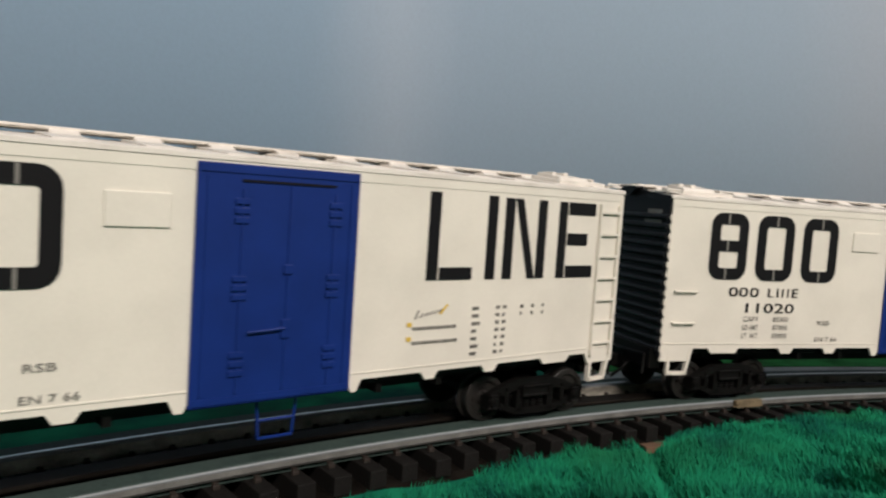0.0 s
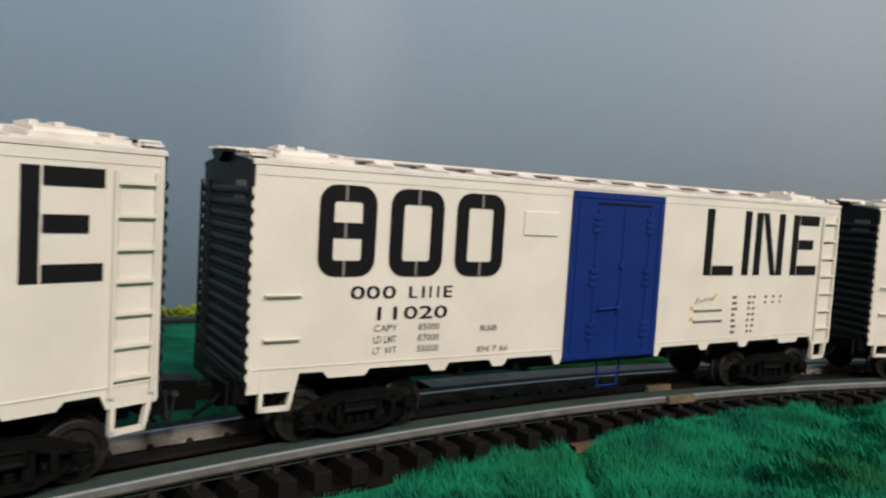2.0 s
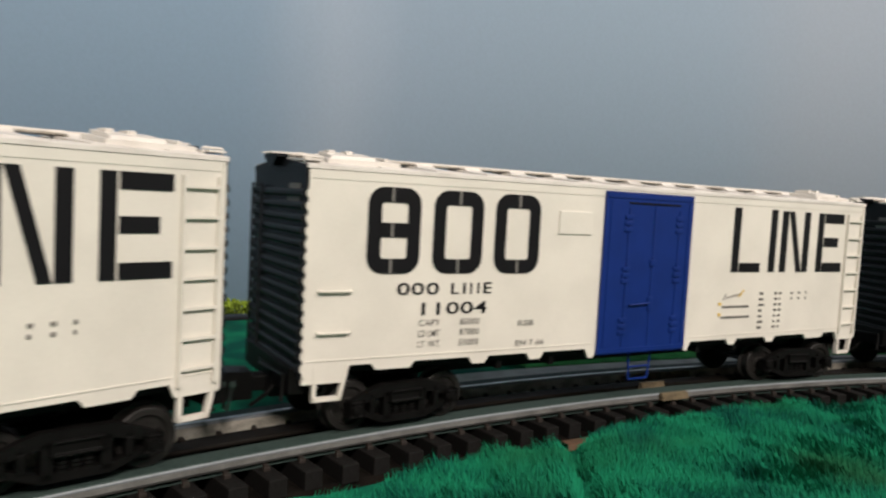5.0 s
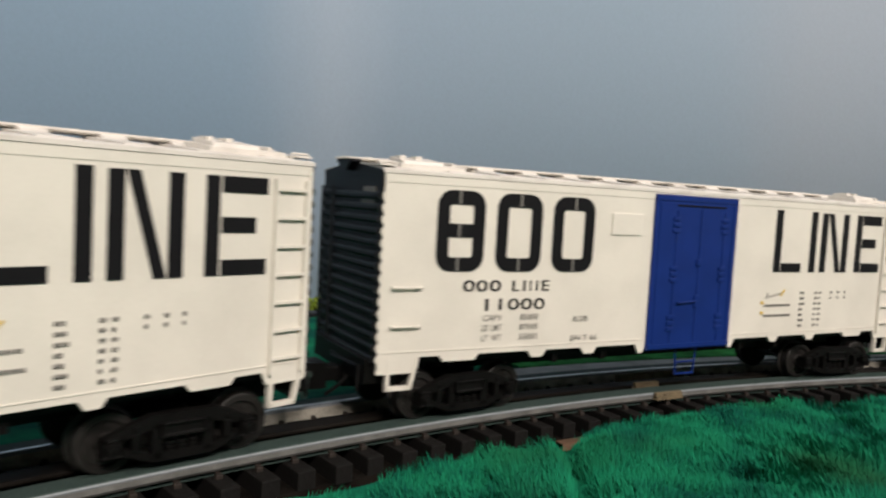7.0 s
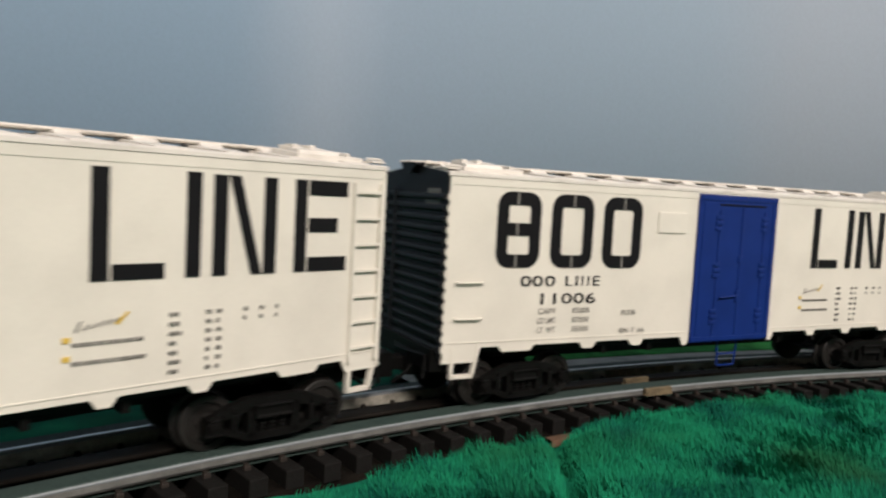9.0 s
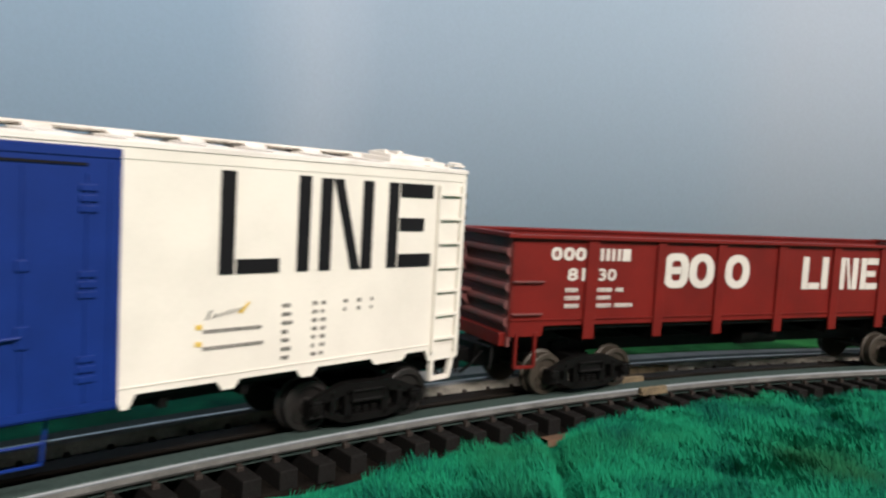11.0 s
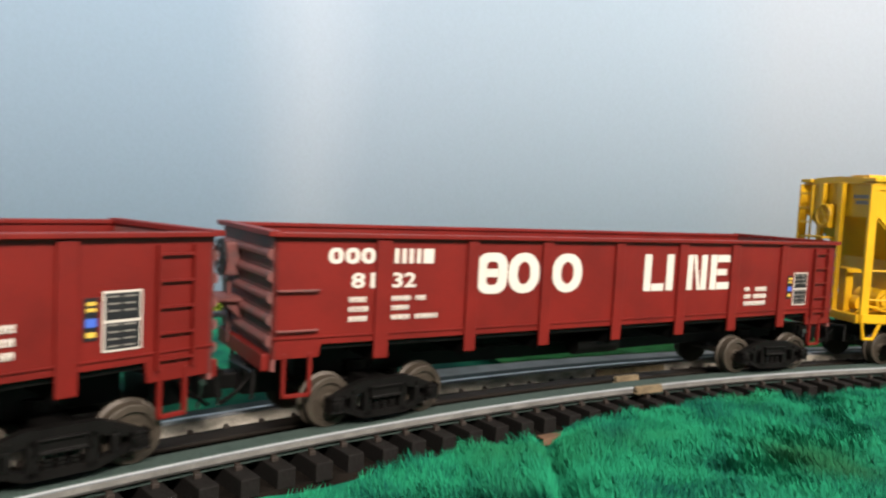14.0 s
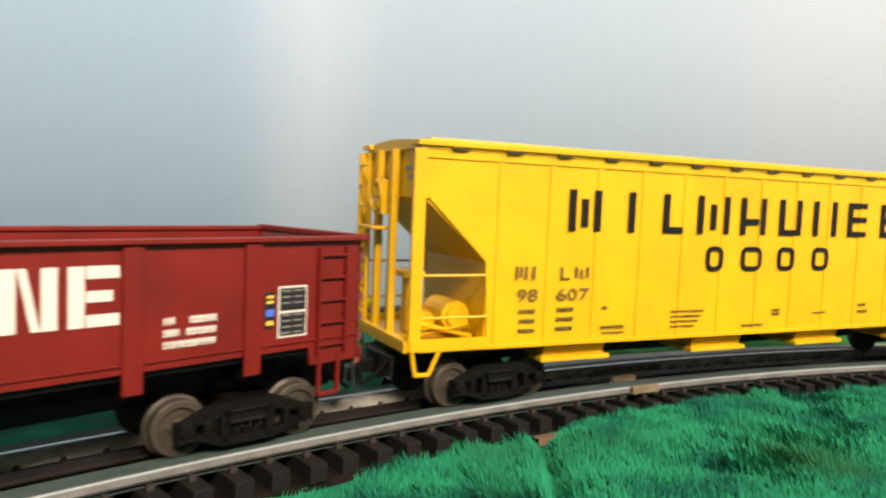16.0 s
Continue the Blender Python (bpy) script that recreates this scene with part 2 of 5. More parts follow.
def section(bm, pts, x0, x1):
    """A bar of cross-section pts (y, z), from x0 to x1."""
    a = [bm.verts.new((x0, y, z)) for y, z in pts]
    b = [bm.verts.new((x1, y, z)) for y, z in pts]
    fs = [bm.faces.new(a), bm.faces.new(b[::-1])]
    n = len(pts)
    for i in range(n):
        fs.append(bm.faces.new((a[i], b[i], b[(i + 1) % n], a[(i + 1) % n])))
    bmesh.ops.recalc_face_normals(bm, faces=fs)
    return bm


def rounded(x0, x1, z0, z1, r, n=5):
    out = []
    for cx, cz, a0 in ((x1 - r, z1 - r, 0), (x0 + r, z1 - r, 90), (x0 + r, z0 + r, 180), (x1 - r, z0 + r, 270)):
        for i in range(n + 1):
            a = radians(a0 + 90 * i / n)
            out.append((cx + r * math.cos(a), cz + r * math.sin(a)))
    return out


def ring(bm, x0, x1, z0, z1, wx, wz, r, y0, y1, ri=None):
    """A rounded frame, flat on a wall."""
    o = rounded(x0, x1, z0, z1, r)
    i = rounded(x0 + wx, x1 - wx, z0 + wz, z1 - wz, max(0.0004, (r - min(wx, wz)) if ri is None else ri))
    for y, flip in ((y0, False), (y1, True)):
        a = [bm.verts.new((x, y, z)) for x, z in o]
        b = [bm.verts.new((x, y, z)) for x, z in i]
        n = len(o)
        for k in range(n):
            f = (a[k], a[(k + 1) % n], b[(k + 1) % n], b[k])
            bm.faces.new(f[::-1] if flip else f)
    bm.normal_update()
    return bm


def words(name, text, x, z, height, y, material, parent, width=None, label=""):
    """Raised letters on a wall that faces -y; x, z: the lower left corner."""
    cu = bpy.data.curves.new(name, "FONT")
    cu.body, cu.size, cu.extrude, cu.resolution_u, cu.offset = text, 1.0, 0.0, 2, (0.022 if material is WHITE else 0.010) if name == "number" else 0.006
    tmp = new(name, cu)
    bpy.context.view_layer.update()
    me = bpy.data.meshes.new_from_object(tmp.evaluated_get(bpy.context.evaluated_depsgraph_get()))
    bpy.data.objects.remove(tmp)
    bpy.data.curves.remove(cu)
    co = np.array([v.co[:] for v in me.vertices])
    lo, hi = co.min(0), co.max(0)
    k = height / (hi[1] - lo[1])
    kx = k if width is None else width / (hi[0] - lo[0])
    for v in me.vertices:
        v.co = ((v.co.x - lo[0]) * kx + x, y, (v.co.y - lo[1]) * k + z)
    me.materials.clear()
    me.materials.append(material)
    ob = new(name, me)
    ob.parent = parent
    return tagged(ob, label)


def bars(rows, y, depth=0.0003):
    bm = bmesh.new()
    for x0, x1, z0, z1 in rows:
        box(bm, x0, x1, y, y + depth, z0, z1)
    return bm


def dashes(spans, y, seed=1):
    """Rows of tiny bars in place of print too small to read: x0, x1, z, height."""
    rnd = random.Random(seed)
    rows = []
    for x0, x1, z, h in spans:
        x = x0
        while x < x1 - 0.0004:
            w = rnd.uniform(0.0006, 0.0013)
            rows.append((x, min(x + w, x1), z + (0 if rnd.random() < 0.6 else h * 0.45), z + h))
            rows.append((x, min(x + w, x1), z, z + h * 0.35))
            x += w + rnd.uniform(0.00025, 0.0005)
    return bars(rows, y)


# ---- track ----


TC = -0.0028  # the track lies a little inside the line of the cars' bodies


def arc_point(s, off=0.0, z=0.0):
    a, r = s / R, R + TC + off
    return Vector((r * math.sin(a), r * math.cos(a), z))


def on_track(s, off=0.0, z=0.0):
    """Pose at arc s: x along the track to the right, y outwards."""
    return Matrix.Translation(arc_point(s, off, z)) @ Matrix.Rotation(-s / R, 4, "Z")


def swept(name, profile, s0, s1, step, material, parent=None, closed=True):
    """Sweeps a profile (off, z) along the track."""
    bm = bmesh.new()
    n = max(2, int((s1 - s0) / step))
    prev = None
    for i in range(n + 1):
        s = s0 + (s1 - s0) * i / n
        cur = [bm.verts.new(arc_point(s, o, z)) for o, z in profile]
        if prev:
            m = len(profile)
            for k in range(m if closed else m - 1):
                bm.faces.new((prev[k], prev[(k + 1) % m], cur[(k + 1) % m], cur[k]))
        prev = cur
    bmesh.ops.recalc_face_normals(bm, faces=bm.faces[:])
    ob = part(name, bm, material, parent)
    for poly in ob.data.polygons:
        poly.use_smooth = False
    return ob


S0, S1 = -2.55, 3.05
track = tagged(new("track"), "three-rail toy train track on dark ties", "track", kind="structure")
HEAD = 0.0092


def rail_profile(o, side):
    """Flat-topped rail; o: its inner edge, side -1 or +1: the way its head lies from there."""
    c = o + side * HEAD / 2
    h, f = HEAD / 2, 0.0026
    return [(c - h + 0.0005, 0), (c + h - 0.0005, 0), (c + h, -0.0006), (c + h, -0.0013), (c + 0.0007, -0.0022), (c + 0.0007, -0.0047), (c + f, -0.0052), (c + f, -0.0060),
            (c - f, -0.0060), (c - f, -0.0052), (c - 0.0007, -0.0047), (c - 0.0007, -0.0022), (c - h, -0.0013), (c - h, -0.0006)]


GA = 0.0157
swept("rail", rail_profile(-GA, -1), S0, S1, 0.012, RAIL, track)
swept("rail", rail_profile(GA, 1), S0, S1, 0.012, RAIL, track)
swept("center_rail", [(o, z - 0.0022) for o, z in rail_profile(-HEAD / 2, 1)], S0, S1, 0.012, THIRD, track)
# bright edges of the rails, their highlight put into a lighter colour
c0 = -GA - HEAD
swept("rail_edge", [(c0 - 0.0001, -0.0006), (c0 + 0.0002, -0.0003), (c0 - 0.0002, -0.0004), (c0 - 0.0003, -0.0006), (c0 - 0.0003, -0.0009), (c0 - 0.0001, -0.0013)], S0, S1, 0.012, FOOT, track)
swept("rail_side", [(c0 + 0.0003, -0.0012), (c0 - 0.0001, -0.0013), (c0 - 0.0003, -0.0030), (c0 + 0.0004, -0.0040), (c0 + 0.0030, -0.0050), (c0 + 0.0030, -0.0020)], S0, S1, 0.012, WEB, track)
c1 = GA
swept("rail_edge", [(c1 - 0.0001, -0.0006), (c1 + 0.0002, -0.0003), (c1 - 0.0004, -0.0003), (c1 - 0.0005, -0.0007), (c1 - 0.0005, -0.0012), (c1 - 0.0001, -0.0014)], S0, S1, 0.012, FOOT, track)
swept("worn_strip", [(c1 + 0.0002, 0.0001), (c1 + 0.0014, 0.0002), (c1 + 0.0016, -0.0002), (c1 + 0.0002, -0.0002)], S0, S1, 0.012, POLISHED, track)
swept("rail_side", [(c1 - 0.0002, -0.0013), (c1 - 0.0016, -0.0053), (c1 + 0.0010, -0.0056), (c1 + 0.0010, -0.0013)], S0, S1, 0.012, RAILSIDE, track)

# ---- large structure ----


def crease(d):
    """Arc at which the seam of the cloth runs, d outwards from the track."""
    return 0.3041 + 0.74 * (d + 0.0404)


def ground_height(x, y):
    r, a = math.hypot(x, y), math.atan2(x, y)
    d, s = r - R, a * R
    z = -0.0128 + 0.0020 * noise.noise((x * 12, y * 12, 0.3)) + 0.0024 * noise.noise((x * 34, y * 34, 4))
    if d < -0.040:
        # the cloth is pulled up against the ties past the seam and sinks before it
        e = s - crease(d)
        w = min(1.0, max(0.0, e / 0.02))
        near = math.exp(-((d + 0.060) / 0.035) ** 2)
        z += 0.0042 * w * near * min(1.0, max(0.6, (0.56 - s) / 0.12))
        z += (1 - w) * (-0.0042 + 0.0050 * min(1.0, max(0.0, (s - 0.17) / 0.09)) * near)
        z -= 0.0065 * math.exp(-(e / 0.0042) ** 2)
    elif d < 0.05:
        z = min(z, -0.0135)
    if d > 0.05:
        z = -0.0125 + 0.002 * noise.noise((x * 7, y * 7, 1))
    if d > 0.297:
        z = -0.013 - 0.023 * min(1.0, (d - 0.297) / 0.03) - 0.28 * min(1.0, max(0.0, d - 0.362) / 0.02)
    return z


def ground_sheet():
    bm = bmesh.new()
    rs = [0.0, 0.3, 0.55, 0.7] + [0.72 + 0.006 * i for i in range(108)] + [R + 0.298, R + 0.31, R + 0.327, R + 0.345, R + 0.361, R + 0.383, 1.6, 1.9, 2.6, 4.5]
    na = 1200
    prev = None
    for r in rs:
        cur = []
        for i in range(na):
            a = 2 * math.pi * i / na
            x, y = r * math.sin(a), r * math.cos(a)
            cur.append(bm.verts.new((x, y, ground_height(x, y))))
        if prev:
            for i in range(na):
                bm.faces.new((prev[i], prev[(i + 1) % na], cur[(i + 1) % na], cur[i]))
        prev = cur
    bmesh.ops.recalc_face_normals(bm, faces=bm.faces[:])
    ob = part("ground", bm, FUR)
    if ob.data.polygons[0].normal.z < 0:
        ob.data.flip_normals()
    for q in ob.data.polygons:
        q.use_smooth = True
    return tagged(ob, "teal green fur cloth covering the layout board", "ground", kind="structure")


ground_sheet()
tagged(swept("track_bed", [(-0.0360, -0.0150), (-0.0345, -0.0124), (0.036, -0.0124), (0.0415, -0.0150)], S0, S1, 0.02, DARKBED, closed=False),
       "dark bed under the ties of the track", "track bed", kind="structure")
for a0, a1 in ((0.300, 0.333), (0.455, 0.520)):
    tagged(swept("board_edge", [(-0.0415, -0.0150), (-0.0410, -0.0122), (-0.0362, -0.0122), (-0.0360, -0.0150)], a0, a1, 0.02, BASE),
           "bare tan board showing beside the ties", "board", kind="structure")
tagged(swept("grey_strip", [(0.0415, -0.0135), (0.042, -0.0080), (0.066, -0.0080), (0.070, -0.0140)], 0.285, S1, 0.02, GREYBED, closed=False),
       "light grey strip of road beside the track", "road", kind="structure")
# added strip: its lighter green offsets the train's shadow on the far cloth
tagged(swept("bright_green_strip", [(0.069, -0.0135), (0.071, -0.0085), (0.150, -0.0080), (0.156, -0.0135)], 0.36, 1.5, 0.02, BRIGHTGREEN, closed=False),
       "brighter green strip laid beside the road", "grass mat", kind="structure")
tagged(swept("edge_strip", [(0.283, -0.02), (0.283, -0.0105), (0.285, -0.0095), (0.297, -0.0095), (0.299, -0.035)], -0.4, 2.2, 0.02, BLACK, closed=False),
       "black strip along the far edge of the layout", "edge strip", kind="structure")


def backdrop():
    bm = bmesh.new()
    n, prev = 96, None
    for i in range(n + 1):
        a = radians(-70 + 230 * i / n)
        cur = [bm.verts.new((rr * math.sin(a), rr * math.cos(a), z)) for rr, z in ((2.15, -0.34), (2.15, 1.5), (2.19, 1.5), (2.19, -0.34))]
        if prev:
            for k in range(4):
                bm.faces.new((prev[k], prev[(k + 1) % 4], cur[(k + 1) % 4], cur[k]))
        prev = cur
    bmesh.ops.recalc_face_normals(bm, faces=bm.faces[:])
    ob = part("backdrop", bm, SKY)
    for q in ob.data.polygons:
        q.use_smooth = abs(q.normal.z) < 0.5
    return tagged(ob, "hand-painted grey blue sky on a curved backdrop", "backdrop", kind="structure")


backdrop()
for nm, b in (("wall_south", (-2.6, 2.6, -2.62, -2.5, -0.36, 1.5)), ("wall_west", (-2.62, -2.5, -2.5, 2.6, -0.36, 1.5)), ("wall_east", (2.5, 2.62, -2.5, 2.6, -0.36, 1.5)),
              ("wall_north", (-2.6, 2.6, 2.6, 2.72, -0.36, 1.5)), ("ceiling", (-2.7, 2.7, -2.7, 2.8, 1.5, 1.6))):
    tagged(part(nm, boxes(b), WALLS), "plain off-white painted room surface", nm.split("_")[0], kind="structure")

# ---- running gear ----
WHEEL_R = 0.0095


def lathe(bm, prof, axis_y=True, seg=28, at=(0, 0, 0)):
    """Turns a profile (y, radius) about the y axis."""
    prev = None
    first = None
    for i in range(seg):
        a = 2 * math.pi * i / seg
        cur = [bm.verts.new((at[0] + r * math.cos(a), at[1] + y, at[2] + r * math.sin(a))) for y, r in prof]
        if prev:
            for k in range(len(prof) - 1):
                bm.faces.new((prev[k], prev[k + 1], cur[k + 1], cur[k]))
        else:
            first = cur
        prev = cur
    for k in range(len(prof) - 1):
        bm.faces.new((prev[k], prev[k + 1], first[k + 1], first[k]))
    bmesh.ops.remove_doubles(bm, verts=bm.verts[:], dist=1e-6)
    bmesh.ops.recalc_face_normals(bm, faces=bm.faces[:])
    return bm


def wheel_mesh():
    bm = bmesh.new()
    for sgn in (-1, 1):
        t = [(0.0135, 0.0), (0.0135, 0.0088), (0.0137, WHEEL_R + 0.0011), (0.0146, WHEEL_R + 0.0011), (0.0152, WHEEL_R), (0.0193, WHEEL_R - 0.0001), (0.0196, WHEEL_R - 0.0004),
             (0.0196, 0.0072), (0.0186, 0.0066), (0.0183, 0.0032), (0.0196, 0.0026), (0.0196, 0.0)]
        sub = bmesh.new()
        lathe(sub, [(sgn * y, max(r, 1e-5)) for y, r in t])
        tmp = bpy.data.meshes.new("tmp")
        sub.to_mesh(tmp)
        sub.free()
        bm.from_mesh(tmp)
        bpy.data.meshes.remove(tmp)
    # small bolts, so that the turning shows
    for sgn in (-1, 1):
        for k in range(4):
            a = math.pi / 2 * k
            rod(bm, (0.005 * math.cos(a), sgn * 0.0180, 0.005 * math.sin(a)), (0.005 * math.cos(a), sgn * 0.0190, 0.005 * math.sin(a)), 0.0007, 6)
    rod(bm, (0, -0.0225, 0), (0, 0.0225, 0), 0.0014, 10)
    return bm


BASE_HALF = 0.0215


def side_frame(y):
    """Cast truck side frame with two windows, springs and journal boxes."""
    bm = bmesh.new()
    h = BASE_HALF
    s = 1 if y > 0 else -1
    y0, y1 = y, y + s * 0.0034
    # as a frame of bars round the openings
    plate(bm, [(-h - 0.002, 0.0098), (-h - 0.002, 0.0124), (-h + 0.006, 0.0158), (-0.010, 0.0176), (0.010, 0.0176), (h - 0.006, 0.0158), (h + 0.002, 0.0124), (h + 0.002, 0.0098), (0.010, 0.0132), (-0.010, 0.0132)], y0, y1)
    plate(bm, [(-h, 0.0078), (-h, 0.0096), (-0.0095, 0.0056), (0.0095, 0.0056), (h, 0.0096), (h, 0.0078), (0.0095, 0.0030), (-0.0095, 0.0030)], y0, y1)
    box(bm, -0.0095, -0.0065, y0, y1, 0.004, 0.0145)
    box(bm, 0.0065, 0.0095, y0, y1, 0.004, 0.0145)
    for x in (-0.0036, 0.0, 0.0036):
        for k in range(5):
            rod(bm, (x, (y0 + y1) / 2, 0.0052 + 0.0013 * k), (x, (y0 + y1) / 2, 0.0061 + 0.0013 * k), 0.0016, 8)
    box(bm, -0.0075, 0.0075, y0 - s * 0.001, y1 + s * 0.0006, 0.0112, 0.0142, 0.0004)
    # bolster end: a raised rim round a sunk panel
    for b in ((-0.0072, 0.0072, 0.0142, 0.0150), (-0.0072, 0.0072, 0.0104, 0.0112), (-0.0072, -0.0063, 0.0104, 0.0150), (0.0063, 0.0072, 0.0104, 0.0150)):
        box(bm, b[0], b[1], *sorted((y1, y1 + s * 0.0013)), b[2], b[3], 0.0002)
    for x in (-0.0145, 0.0145):
        rod(bm, (x, y1 - s * 0.0004, 0.0142), (x, y1 + s * 0.0008, 0.0142), 0.0008, 8)
        box(bm, x - 0.0011, x + 0.0011, *sorted((y0, y1 + s * 0.0004)), 0.0070, 0.0128, 0.0003)
    for x in (-h, h):
        box(bm, x - 0.0028, x + 0.0028, y0, y1 + s * 0.0008, 0.0068, 0.0122, 0.0006)
        rod(bm, (x, y1 + s * 0.0004, 0.0095), (x, y1 + s * 0.0018, 0.0095), 0.0024, 12, 0.0018)
        rod(bm, (x, y1 + s * 0.0016, 0.0095), (x, y1 + s * 0.0023, 0.0095), 0.0008, 8)
        box(bm, x - 0.0018, x + 0.0018, *sorted((y1, y1 + s * 0.0014)), 0.0114, 0.0124, 0.0003)
    return bm


def bogie(car, x, chord, wheel_material):
    """A four-wheel truck under a car, turned to the curve of the track."""
    r = math.sqrt(R * R - chord * chord / 4)
    dy, ang = math.sqrt(R * R - x * x) - r, -math.asin(x / R)
    bm = boxes((-0.005, 0.005, -0.021, 0.021, 0.0105, 0.0165), (-0.018, 0.018, -0.004, 0.004, 0.011, 0.014), bevel=0.0008)
    rod(bm, (0, 0, 0.0155), (0, 0, 0.0205), 0.006, 12)
    t = part("truck", bm, TRUCK, car, "black cast truck with rusty wheels")
    t.matrix_basis = pose(x, dy + TC, 0, 0, 0, math.degrees(ang))
    for y in (-0.0215, 0.0215):
        part("side_frame", side_frame(y), TRUCK, t)
    for wx in (-BASE_HALF, BASE_HALF):
        w = part("wheelset", wheel_mesh(), wheel_material, t, "steel wheels on an axle")
        w.location = (wx, 0, WHEEL_R)
        for q in w.data.polygons:
            q.use_smooth = len(q.vertices) == 4
        w.data.set_sharp_from_angle(angle=radians(40))
    return t


def coupler(car, x, sgn, z=0.0150):
    bm = boxes((min(x, x + sgn * 0.013), max(x, x + sgn * 0.013), -0.0038, 0.0038, z - 0.003, z + 0.003), bevel=0.0006)
    plate(bm, [(x + sgn * a, z + b) for a, b in ((0.010, -0.0052), (0.020, -0.0052), (0.0215, -0.002), (0.0215, 0.004), (0.019, 0.0056), (0.010, 0.005))], -0.0062, 0.0050)
    plate(bm, [(x + sgn * a, z + b) for a, b in ((0.014, -0.0040), (0.024, -0.0040), (0.0245, 0.0), (0.024, 0.0040), (0.014, 0.0040))], 0.0040, 0.0078)
    box(bm, min(x - sgn * 0.010, x + sgn * 0.004), max(x - sgn * 0.010, x + sgn * 0.004), -0.0085, 0.0085, z - 0.0045, z + 0.0075, 0.0008)
    rod(bm, (x + sgn * 0.0045, -0.026, z + 0.008), (x + sgn * 0.0045, 0.004, z + 0.006), 0.0007)
    rod(bm, (x + sgn * 0.0045, -0.026, z + 0.008), (x + sgn * 0.0055, -0.027, z - 0.001), 0.0007)
    part("coupler", bm, TRUCK, car, "black knuckle coupler")
    hose = bmesh.new()
    bent(hose, [(x, -0.010, z + 0.003), (x + sgn * 0.006, -0.0115, z - 0.002), (x + sgn * 0.012, -0.0105, z - 0.0065)], 0.0008)
    part("air_hose", hose, TRUCK, car)
    # added polished pin that supplies the glint at the coupler
    pin = bmesh.new()
    rod(pin, (x + sgn * 0.0175, -0.0066, z + 0.001), (x + sgn * 0.0190, -0.0070, z - 0.0085), 0.0006, 6)
    rod(pin, (x + sgn * 0.0175, -0.0066, z + 0.0012), (x + sgn * 0.0175, -0.0078, z + 0.0012), 0.0012, 8)
    part("coupler_glint", pin, POLISHED, car, "bright metal pin added for the coupler's glint")


# ---- white refrigerator car ----
W = 0.032


def tabs(x0, x1, z0, z1, c=0.002):
    return [(x0, z1), (x0 + c, z0), (x1 - c, z0), (x1, z1)]


